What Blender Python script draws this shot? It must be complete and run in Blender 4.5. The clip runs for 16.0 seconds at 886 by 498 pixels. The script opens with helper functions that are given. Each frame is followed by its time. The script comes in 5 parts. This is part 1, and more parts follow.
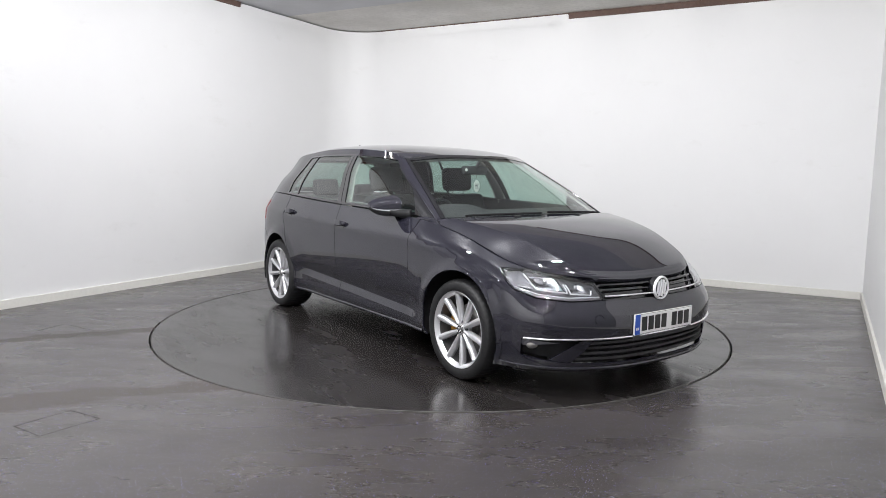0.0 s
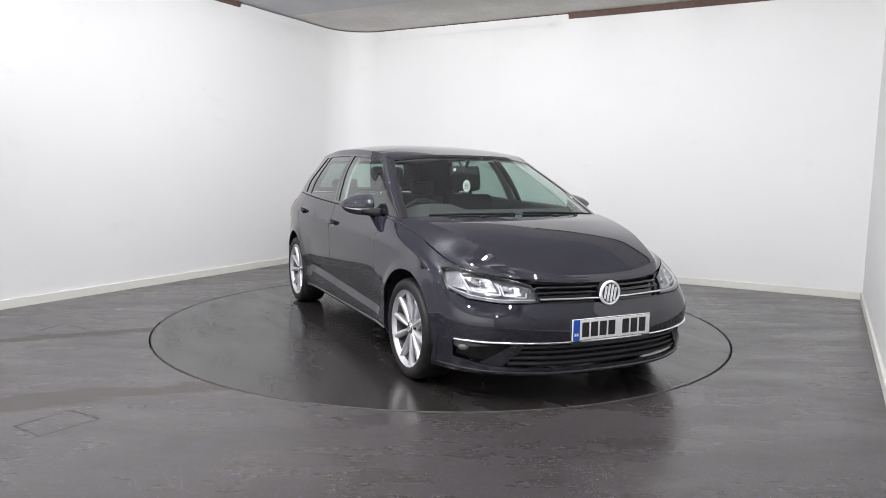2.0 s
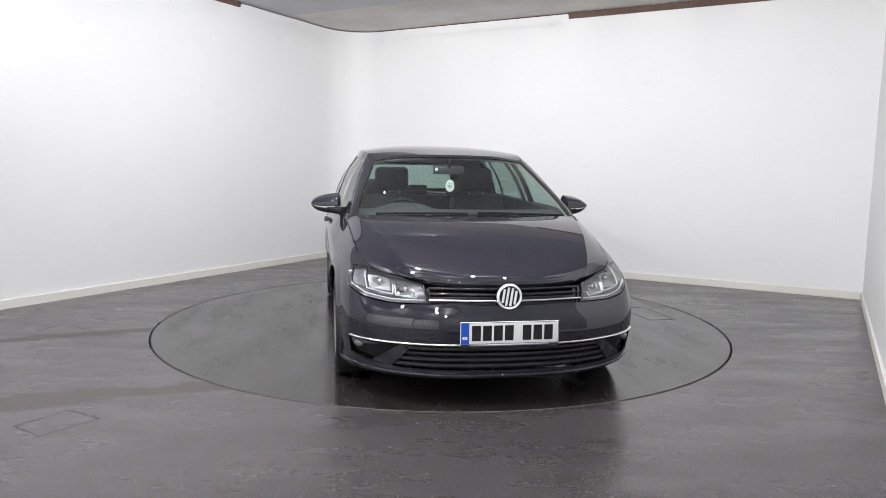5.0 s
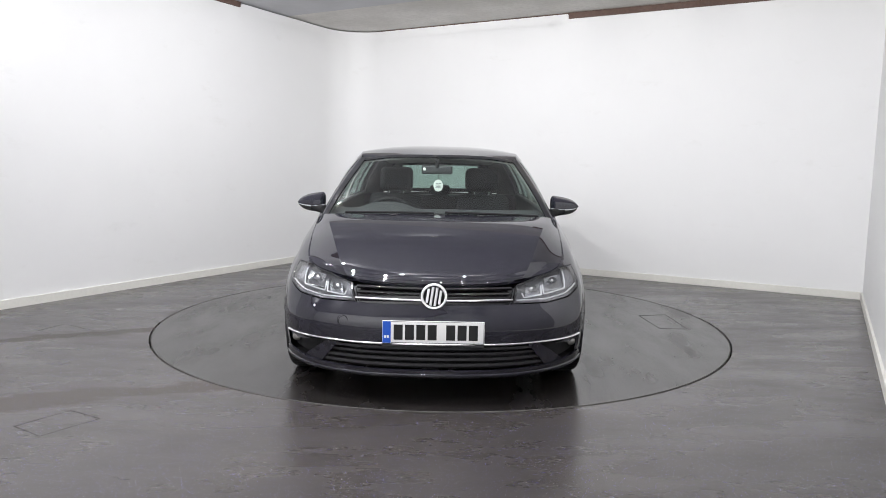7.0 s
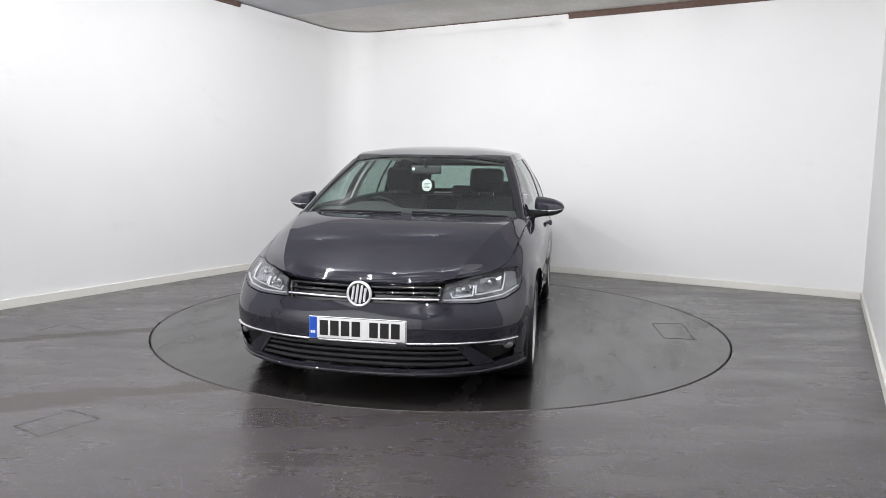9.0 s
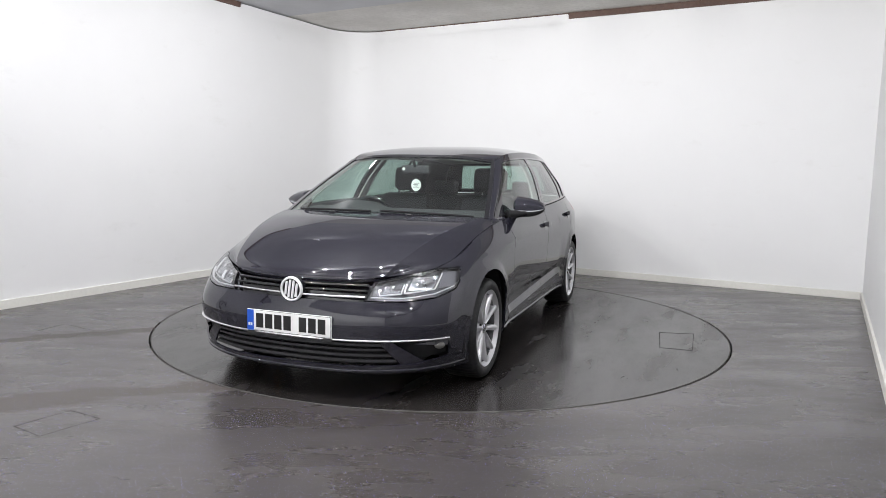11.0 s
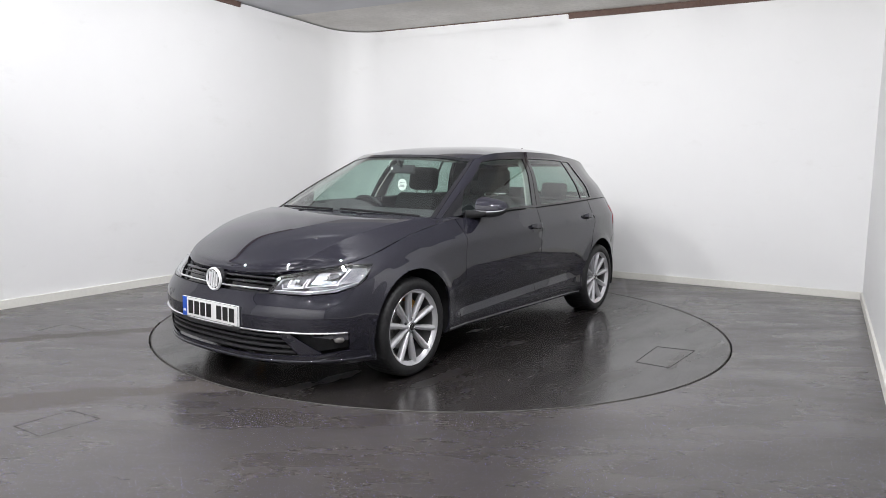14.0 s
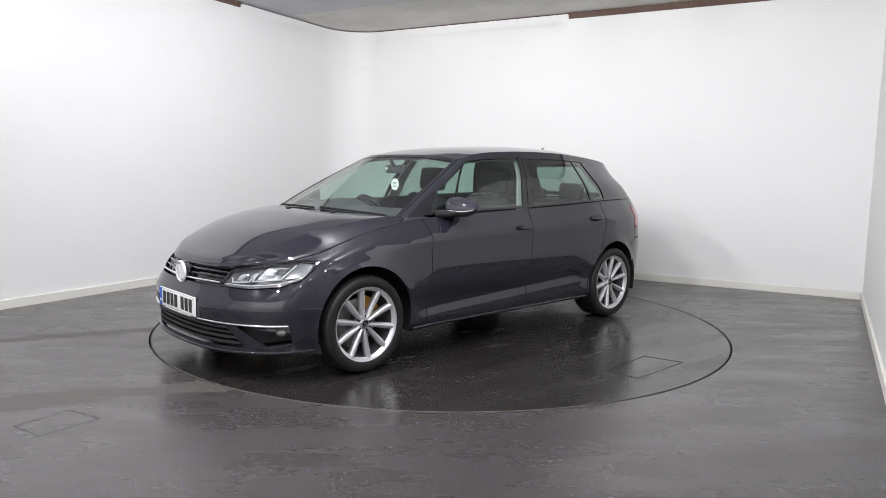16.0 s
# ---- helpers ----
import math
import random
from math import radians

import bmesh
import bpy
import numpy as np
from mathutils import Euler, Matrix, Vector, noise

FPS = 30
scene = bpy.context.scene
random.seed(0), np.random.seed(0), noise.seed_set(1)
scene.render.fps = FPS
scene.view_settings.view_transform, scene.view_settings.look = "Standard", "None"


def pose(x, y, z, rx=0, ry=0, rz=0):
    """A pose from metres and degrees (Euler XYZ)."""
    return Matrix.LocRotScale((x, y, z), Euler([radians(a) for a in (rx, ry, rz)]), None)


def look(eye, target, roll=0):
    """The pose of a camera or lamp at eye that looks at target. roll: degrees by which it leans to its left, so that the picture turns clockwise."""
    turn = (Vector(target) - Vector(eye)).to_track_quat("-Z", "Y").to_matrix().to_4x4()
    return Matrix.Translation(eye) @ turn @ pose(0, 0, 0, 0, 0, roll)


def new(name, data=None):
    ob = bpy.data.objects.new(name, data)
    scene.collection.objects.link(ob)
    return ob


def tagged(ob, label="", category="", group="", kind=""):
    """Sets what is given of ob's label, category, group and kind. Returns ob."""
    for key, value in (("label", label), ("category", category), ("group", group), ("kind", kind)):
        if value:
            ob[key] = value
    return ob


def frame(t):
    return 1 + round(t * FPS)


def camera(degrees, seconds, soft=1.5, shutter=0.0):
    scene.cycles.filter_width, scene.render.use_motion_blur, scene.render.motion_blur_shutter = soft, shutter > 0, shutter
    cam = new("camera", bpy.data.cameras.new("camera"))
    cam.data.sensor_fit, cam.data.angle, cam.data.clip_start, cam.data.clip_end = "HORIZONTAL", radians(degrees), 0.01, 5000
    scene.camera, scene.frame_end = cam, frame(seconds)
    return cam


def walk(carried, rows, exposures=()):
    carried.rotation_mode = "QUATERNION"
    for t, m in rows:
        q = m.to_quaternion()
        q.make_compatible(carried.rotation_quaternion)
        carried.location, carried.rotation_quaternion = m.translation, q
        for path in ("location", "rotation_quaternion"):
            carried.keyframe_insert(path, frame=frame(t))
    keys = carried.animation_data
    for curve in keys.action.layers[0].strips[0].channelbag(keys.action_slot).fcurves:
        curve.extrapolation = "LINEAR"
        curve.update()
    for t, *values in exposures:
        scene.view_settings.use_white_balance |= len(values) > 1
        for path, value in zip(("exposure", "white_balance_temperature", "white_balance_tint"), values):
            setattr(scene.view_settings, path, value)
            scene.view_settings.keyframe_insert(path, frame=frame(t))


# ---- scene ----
# A walled photo bay with a turntable: the camera stands still and the car turns before it.
cam = camera(64.94, 16.0, soft=0.8)
EYE = (0.0, -5.688, 1.2405)
AIM = (EYE[0] + 0.001024, EYE[1] + 0.993483, EYE[2] - 0.113972)
walk(cam, [(0.0, look(EYE, AIM, 0.983)), (16.0, look(EYE, AIM, 0.983))], exposures=[(0.0, 0.0), (16.0, 0.0)])

# ---- world and light ----
world = bpy.data.worlds.new("world")
scene.world = world
world.use_nodes = True
world.node_tree.nodes["Background"].inputs[0].default_value = (0.8, 0.85, 0.9, 1)
world.node_tree.nodes["Background"].inputs[1].default_value = 0.05

# the bay's own axes: A runs along the back wall, B into the bay
BAY = pose(0, 0, 0, 0, 0, -28.87)
A0, A1, B0, B1, WALL_H = -3.30, 3.12, -6.4, 3.16, 3.075
LIGHT_W, BACK_FILL_W, CORNER_FILL_W = 32.0, 56.0, 8.0
SPOTS = [(a, b) for a in (-0.75, 0.4, 1.55) for b in (-1.9, -3.4)]
# added fill lamps, aimed behind the camera and into the far corner
BACK_FILL = [(a, -4.4) for a in (-1.2, 0.4, 2.0)]
CORNER_FILL = [(-1.7, -0.4), (-0.5, 0.7)]
SIDE_SPOTS = [(a, b) for a in (-2.75, 2.65) for b in (-4.6, -3.4, -2.2)]
SIDE_W = 9.0
CEIL_Z, CEIL_SPLIT = 3.10, 1.9


# ---- materials ----
def nodes_of(name):
    m = bpy.data.materials.new(name)
    m.use_nodes = True
    nt = m.node_tree
    return m, nt, nt.nodes["Principled BSDF"]


def node(nt, kind, **inputs):
    n = nt.nodes.new(kind)
    for k, v in inputs.items():
        key = k.replace("_", " ")
        n.inputs[key].default_value = v
    return n


def ramp(nt, fac, stops):
    r = nt.nodes.new("ShaderNodeValToRGB")
    while len(r.color_ramp.elements) < len(stops):
        r.color_ramp.elements.new(0.5)
    for e, (p, c) in zip(r.color_ramp.elements, stops):
        e.position = p
        e.color = (c, c, c, 1) if isinstance(c, (int, float)) else (*c, 1)
    nt.links.new(fac, r.inputs[0])
    return r.outputs[0]


def noise_of(nt, scale, detail=4.0, rough=0.55, stretch=(1, 1, 1)):
    co = nt.nodes.new("ShaderNodeTexCoord")
    mp = nt.nodes.new("ShaderNodeMapping")
    mp.inputs["Scale"].default_value = stretch
    nt.links.new(co.outputs["Object"], mp.inputs[0])
    n = node(nt, "ShaderNodeTexNoise", Scale=scale, Detail=detail, Roughness=rough)
    nt.links.new(mp.outputs[0], n.inputs["Vector"])
    return n.outputs[0]


def mix(nt, fac, a, b):
    m = nt.nodes.new("ShaderNodeMix")
    m.data_type = "RGBA"
    for sock, v in ((m.inputs[0], fac), (m.inputs[6], a), (m.inputs[7], b)):
        if isinstance(v, (int, float)):
            sock.default_value = v
        elif isinstance(v, tuple):
            sock.default_value = (*v, 1)
        else:
            nt.links.new(v, sock)
    return m.outputs[2]


def bump(nt, bsdf, height, strength=0.2, distance=0.002):
    b = node(nt, "ShaderNodeBump", Strength=strength, Distance=distance)
    nt.links.new(height, b.inputs["Height"])
    nt.links.new(b.outputs[0], bsdf.inputs["Normal"])


def plain(name, colour, rough=0.5, metal=0.0, vary=0.12, scale=40.0, coat=0.0, relief=0.0, spec=0.5):
    """A surface of one colour with a light grain in its colour and its gloss."""
    m, nt, b = nodes_of(name)
    n = noise_of(nt, scale)
    lo = tuple(c * (1 - vary) for c in colour)
    hi = tuple(min(1, c * (1 + vary)) for c in colour)
    nt.links.new(mix(nt, n, lo, hi), b.inputs["Base Color"])
    nt.links.new(ramp(nt, noise_of(nt, scale * 0.3), [(0.3, rough * 0.85), (0.7, min(1, rough * 1.15))]), b.inputs["Roughness"])
    b.inputs["Metallic"].default_value = metal
    b.inputs["Coat Weight"].default_value = coat
    b.inputs["Coat Roughness"].default_value = 0.03
    b.inputs["Specular IOR Level"].default_value = spec
    if relief:
        bump(nt, b, n, relief)
    return m


def paint_material():
    """Dark blue-grey metallic car paint: fine flakes under a clear coat."""
    m, nt, b = nodes_of("car_paint")
    v = node(nt, "ShaderNodeTexVoronoi", Scale=900.0)
    co = nt.nodes.new("ShaderNodeTexCoord")
    nt.links.new(co.outputs["Object"], v.inputs["Vector"])
    nt.links.new(mix(nt, v.outputs["Color"], (0.0100, 0.0098, 0.0150), (0.0215, 0.0210, 0.0310)), b.inputs["Base Color"])
    b.inputs["Metallic"].default_value = 0.0
    b.inputs["Roughness"].default_value = 0.5
    b.inputs["Specular IOR Level"].default_value = 0.0
    b.inputs["Coat Weight"].default_value = 1.0
    b.inputs["Coat Roughness"].default_value = 0.015
    b.inputs["Coat IOR"].default_value = 1.72
    bump(nt, b, noise_of(nt, 25.0, 2.0), 0.02, 0.001)
    return m


def glass_material(name, tint, rough=0.0):
    m, nt, b = nodes_of(name)
    for n in list(nt.nodes):
        if n.type != "OUTPUT_MATERIAL":
            nt.nodes.remove(n)
    out = nt.nodes["Material Output"]
    tr = node(nt, "ShaderNodeBsdfTransparent", Color=(*tint, 1))
    gl = node(nt, "ShaderNodeBsdfGlossy", Color=(1, 1, 1, 1), Roughness=rough)
    lw = node(nt, "ShaderNodeLayerWeight", Blend=0.5)
    pw = nt.nodes.new("ShaderNodeMath")
    pw.operation = "POWER"
    pw.inputs[1].default_value = 4.0
    nt.links.new(lw.outputs["Facing"], pw.inputs[0])
    ma = nt.nodes.new("ShaderNodeMath")
    ma.operation = "MULTIPLY_ADD"
    ma.inputs[1].default_value, ma.inputs[2].default_value = 0.75, 0.105
    nt.links.new(pw.outputs[0], ma.inputs[0])
    mx = nt.nodes.new("ShaderNodeMixShader")
    nt.links.new(ma.outputs[0], mx.inputs[0])
    nt.links.new(tr.outputs[0], mx.inputs[1])
    nt.links.new(gl.outputs[0], mx.inputs[2])
    nt.links.new(mx.outputs[0], out.inputs[0])
    return m


def glow(name, colour, strength):
    m, nt, b = nodes_of(name)
    b.inputs["Emission Color"].default_value = (*colour, 1)
    b.inputs["Emission Strength"].default_value = strength
    return m


def floor_material(name, banded=True):
    """Dark safety vinyl, worn and damp, with pale and bluish flecks."""
    m, nt, b = nodes_of(name)
    co = nt.nodes.new("ShaderNodeTexCoord")
    big = noise_of(nt, 0.9, 5.0, 0.6, (1.0, 2.2, 1.0))
    fine = noise_of(nt, 60.0, 3.0)
    base = mix(nt, ramp(nt, big, [(0.35, 0.0), (0.7, 1.0)]), *(((0.042, 0.037, 0.035), (0.065, 0.057, 0.053)) if banded else ((0.016, 0.0142, 0.0133), (0.028, 0.0245, 0.0230))))
    base = mix(nt, ramp(nt, fine, [(0.3, 0.0), (0.75, 0.45)]), base, (0.074, 0.067, 0.064) if banded else (0.030, 0.027, 0.0255))
    vor = node(nt, "ShaderNodeTexVoronoi", Scale=150.0)
    nt.links.new(co.outputs["Object"], vor.inputs["Vector"])
    dot = ramp(nt, vor.outputs["Distance"], [(0.18, 1.0), (0.28, 0.0)])
    pick = node(nt, "ShaderNodeSeparateColor")
    nt.links.new(vor.outputs["Color"], pick.inputs[0])
    some = ramp(nt, pick.outputs[0], [(0.72, 0.0), (0.78, 1.0 if banded else 0.18)])
    mul = nt.nodes.new("ShaderNodeMath")
    mul.operation = "MULTIPLY"
    nt.links.new(dot, mul.inputs[0])
    nt.links.new(some, mul.inputs[1])
    hue = ramp(nt, pick.outputs[1], [(0.15, (0.60, 0.58, 0.64)), (0.5, (0.30, 0.27, 0.80))])
    # dry brown bands between the damp stretches
    mp = nt.nodes.new("ShaderNodeMapping")
    mp.inputs["Rotation"].default_value = (0, 0, radians(-22))
    nt.links.new(co.outputs["Object"], mp.inputs[0])
    xyz = nt.nodes.new("ShaderNodeSeparateXYZ")
    nt.links.new(mp.outputs[0], xyz.inputs[0])
    wob = nt.nodes.new("ShaderNodeMath")
    wob.operation = "MULTIPLY_ADD"
    wob.inputs[1].default_value = 0.55
    nt.links.new(noise_of(nt, 1.4, 8.0, 0.7, (0.6, 2.0, 1.0)), wob.inputs[0])
    nt.links.new(xyz.outputs["Y"], wob.inputs[2])
    sc = nt.nodes.new("ShaderNodeMapRange")
    sc.inputs["From Min"].default_value, sc.inputs["From Max"].default_value = -3.0, 3.0
    nt.links.new(wob.outputs[0], sc.inputs[0])
    at = lambda y: (y + 0.275 + 3.0) / 6.0
    band = ramp(nt, sc.outputs[0], [(at(-1.36), 0.0), (at(-1.30), 1.0), (at(-1.16), 1.0), (at(-1.08), 0.0), (at(0.20), 0.0), (at(0.25), 1.0), (at(0.36), 1.0), (at(0.40), 0.0)])
    left = nt.nodes.new("ShaderNodeMapRange")
    left.inputs["From Min"].default_value, left.inputs["From Max"].default_value = -0.9, -1.8
    nt.links.new(xyz.outputs["X"], left.inputs[0])
    dry = nt.nodes.new("ShaderNodeMath")
    dry.operation = "MULTIPLY"
    nt.links.new(band, dry.inputs[0])
    nt.links.new(left.outputs[0], dry.inputs[1])
    rough = ramp(nt, noise_of(nt, 1.6, 6.0, 0.62, (0.7, 2.0, 1.0)), [(0.34, 0.20), (0.50, 0.29), (0.68, 0.40)] if banded else [(0.34, 0.16), (0.50, 0.23), (0.68, 0.33)])
    if banded:
        base = mix(nt, dry.outputs[0], base, (0.066, 0.056, 0.048))
        rough = mix(nt, dry.outputs[0], rough, (0.55, 0.55, 0.55))
    nt.links.new(mix(nt, mul.outputs[0], base, hue), b.inputs["Base Color"])
    nt.links.new(rough, b.inputs["Roughness"])
    b.inputs["Specular IOR Level"].default_value = 0.82
    bump(nt, b, fine, 0.10, 0.001)
    return m


def wall_material():
    m, nt, b = nodes_of("white_wall_paint")
    big = noise_of(nt, 1.3, 5.0, 0.6)
    fine = noise_of(nt, 35.0, 3.0)
    c = mix(nt, big, (0.80, 0.80, 0.80), (0.85, 0.85, 0.85))
    # scuffs near the foot of the wall
    scuff = ramp(nt, noise_of(nt, 2.2, 8.0, 0.7, (1, 1, 2.5)), [(0.60, 0.0), (0.80, 0.35)])
    nt.links.new(mix(nt, scuff, c, (0.66, 0.65, 0.62)), b.inputs["Base Color"])
    b.inputs["Roughness"].default_value = 0.55
    bump(nt, b, fine, 0.08, 0.002)
    return m


def concrete_material():
    m, nt, b = nodes_of("ceiling_plaster")
    big = noise_of(nt, 1.1, 6.0, 0.65)
    fine = noise_of(nt, 22.0, 5.0)
    c = mix(nt, ramp(nt, big, [(0.35, 0.0), (0.7, 1.0)]), (0.58, 0.56, 0.53), (0.76, 0.74, 0.71))
    c = mix(nt, ramp(nt, fine, [(0.45, 0.0), (0.8, 0.6)]), c, (0.52, 0.50, 0.47))
    nt.links.new(c, b.inputs["Base Color"])
    b.inputs["Roughness"].default_value = 0.9
    bump(nt, b, fine, 0.4, 0.006)
    return m


PAINT = paint_material()
WALL = wall_material()
FLOOR = floor_material("safety_vinyl_floor")
DECK = floor_material("turntable_vinyl", False)
CONCRETE = concrete_material()
SKIRT = plain("cream_skirting", (0.76, 0.75, 0.70), 0.5, vary=0.08)
# greys for unseen surfaces, added to dim what the car reflects
GREY_SURROUND = plain("unseen_grey_surround", (0.52, 0.52, 0.54), 0.7, vary=0.15, scale=3.0)
DARK_SURROUND = plain("unseen_dark_surround", (0.30, 0.30, 0.31), 0.7, vary=0.15, scale=3.0)
RUST = plain("dark_beam", (0.12, 0.075, 0.06), 0.8, vary=0.3)
BLACK_PLASTIC = plain("black_plastic", (0.028, 0.028, 0.030), 0.45, relief=0.05, scale=200)
GLOSS_BLACK = plain("gloss_black_trim", (0.010, 0.010, 0.012), 0.10, coat=0.6, vary=0.05)
RUBBER = plain("tyre_rubber", (0.009, 0.009, 0.010), 0.55, relief=0.1, scale=120)
VOID = plain("underbody_black", (0.008, 0.008, 0.009), 0.8)
CHROME = plain("chrome", (0.88, 0.88, 0.89), 0.22, 1.0, vary=0.03)
ALLOY = plain("machined_alloy", (0.70, 0.70, 0.72), 0.33, 0.8, vary=0.06)
ALLOY_DARK = plain("grey_alloy_inner", (0.10, 0.10, 0.11), 0.4, 0.7)
BARREL = plain("silver_barrel", (0.12, 0.12, 0.125), 0.4, 0.6)
MATT_BLACK = plain("matt_black_trim", (0.012, 0.012, 0.013), 0.75, spec=0.25)
STEEL = plain("brake_steel", (0.32, 0.31, 0.30), 0.35, 0.9)
GLASS = glass_material("window_glass", (0.60, 0.77, 0.70))
SCREEN = glass_material("windscreen_glass", (0.72, 0.83, 0.79))
TINT = glass_material("rear_glass", (0.42, 0.55, 0.50))
LENS = glass_material("lamp_lens", (0.93, 0.94, 0.95))
RED_LENS = plain("red_lamp_lens", (0.35, 0.012, 0.016), 0.12, coat=0.8)
REFLECTOR = plain("lamp_reflector", (0.42, 0.43, 0.45), 0.14, 1.0, vary=0.45, scale=90, relief=0.9)
PALE_GUIDE = plain("clear_light_guide", (0.64, 0.65, 0.67), 0.2, 0.2)
LAMP_DARK = plain("lamp_housing", (0.085, 0.087, 0.095), 0.3, 0.4)
LAMP_GREY = plain("indicator_lens", (0.15, 0.15, 0.165), 0.25, 0.2)
CLOTH = plain("seat_cloth", (0.022, 0.022, 0.025), 0.9, relief=0.25, scale=150)
DASH = plain("dashboard_plastic", (0.05, 0.05, 0.052), 0.6, relief=0.1, scale=220)
PALE_TRIM = plain("pale_interior_trim", (0.36, 0.36, 0.34), 0.8, vary=0.06)
PLATE_WHITE = plain("plate_white", (0.80, 0.80, 0.79), 0.35, vary=0.03)
PLATE_BLUE = plain("plate_blue", (0.015, 0.09, 0.50), 0.35, vary=0.05)
INK = plain("plate_black", (0.012, 0.012, 0.012), 0.45)
EMBLEM_CHROME = plain("bright_emblem", (0.86, 0.86, 0.87), 0.35, 0.25, vary=0.03)
FAINT_SEAM = plain("worn_floor_seam", (0.030, 0.027, 0.025), 0.45)
EDGE_METAL = plain("dull_edge_metal", (0.10, 0.095, 0.09), 0.6, 0.0, vary=0.3)
GAP = plain("turntable_gap", (0.006, 0.006, 0.006), 0.9)
SEAM = plain("floor_seam", (0.012, 0.011, 0.010), 0.8, spec=0.15)
ORANGE = plain("yellow_caliper_sticker", (0.45, 0.22, 0.03), 0.5)
PERMIT = plain("white_paper", (0.80, 0.82, 0.78), 0.6, vary=0.03)


# ---- mesh helpers ----
def link_mesh(name, bm, material, parent=None, label="", smooth=True):
    me = bpy.data.meshes.new(name)
    bm.normal_update()
    bm.edges.index_update()
    folds = [e.index for e in bm.edges if not e.smooth]
    bm.to_mesh(me)
    bm.free()
    me.materials.append(material)
    if smooth:
        for p in me.polygons:
            p.use_smooth = True
        me.set_sharp_from_angle(angle=radians(38))
        for i in folds:
            me.edges[i].use_edge_sharp = True
    ob = new(name, me)
    if parent is not None:
        ob.parent = parent
    if label:
        tagged(ob, label)
    return ob


def part(name, bm, material, parent, label="", smooth=True):
    return link_mesh(name, bm, material, parent, label, smooth)


def box(bm, lo, hi, bevel=0.0, m=None):
    r = bmesh.ops.create_cube(bm, size=1.0)
    vs = r["verts"]
    c = [(a + b) / 2 for a, b in zip(lo, hi)]
    s = [b - a for a, b in zip(lo, hi)]
    for v in vs:
        v.co = Vector((c[i] + v.co[i] * s[i] for i in range(3)))
    if bevel:
        es = list({e for v in vs for e in v.link_edges})
        bevelled = bmesh.ops.bevel(bm, geom=es, offset=bevel, segments=3, affect="EDGES", profile=0.6)
        vs = list({v for f in bevelled["faces"] for v in f.verts} | {v for v in vs if v.is_valid})
    if m is not None:
        bmesh.ops.transform(bm, matrix=m, verts=[v for v in vs if v.is_valid])
    return bm


def ring_profile(bm, profile, segments=64, a0=0.0, a1=2 * math.pi, axis="y"):
    """Turns a profile of (radius, offset along the axis) about the axis."""
    full = abs(a1 - a0 - 2 * math.pi) < 1e-6
    n = segments if full else segments + 1
    rows = []
    for i in range(n):
        a = a0 + (a1 - a0) * i / segments
        if axis == "y":
            rows.append([bm.verts.new((r * math.cos(a), o, r * math.sin(a))) for r, o in profile])
        else:
            rows.append([bm.verts.new((r * math.cos(a), r * math.sin(a), o)) for r, o in profile])
    for i in range(segments):
        p, q = rows[i], rows[(i + 1) % n]
        for j in range(len(profile) - 1):
            bm.faces.new((p[j], p[j + 1], q[j + 1], q[j]))
    return bm


def tube(bm, pts, radius, sides=8, cap=True):
    """A round bar along points."""
    pts = [Vector(p) for p in pts]
    rings = []
    for i, p in enumerate(pts):
        d = (pts[min(i + 1, len(pts) - 1)] - pts[max(i - 1, 0)]).normalized()
        up = Vector((0, 0, 1)) if abs(d.z) < 0.9 else Vector((1, 0, 0))
        s = d.cross(up).normalized()
        t = s.cross(d)
        r = radius(i / (len(pts) - 1)) if callable(radius) else radius
        rings.append([bm.verts.new(p + r * (math.cos(2 * math.pi * k / sides) * s + math.sin(2 * math.pi * k / sides) * t)) for k in range(sides)])
    for a, b in zip(rings, rings[1:]):
        for k in range(sides):
            bm.faces.new((a[k], a[(k + 1) % sides], b[(k + 1) % sides], b[k]))
    if cap:
        bm.faces.new(rings[0])
        bm.faces.new(rings[-1][::-1])
    return bm


# ---- the bay ----
def bay_box(name, lo, hi, material, label, category):
    bm = bmesh.new()
    box(bm, lo, hi)
    ob = link_mesh(name, bm, material, None, label, smooth=False)
    ob.matrix_world = BAY
    return tagged(ob, "", category, kind="structure")


TABLE_R = 2.2286


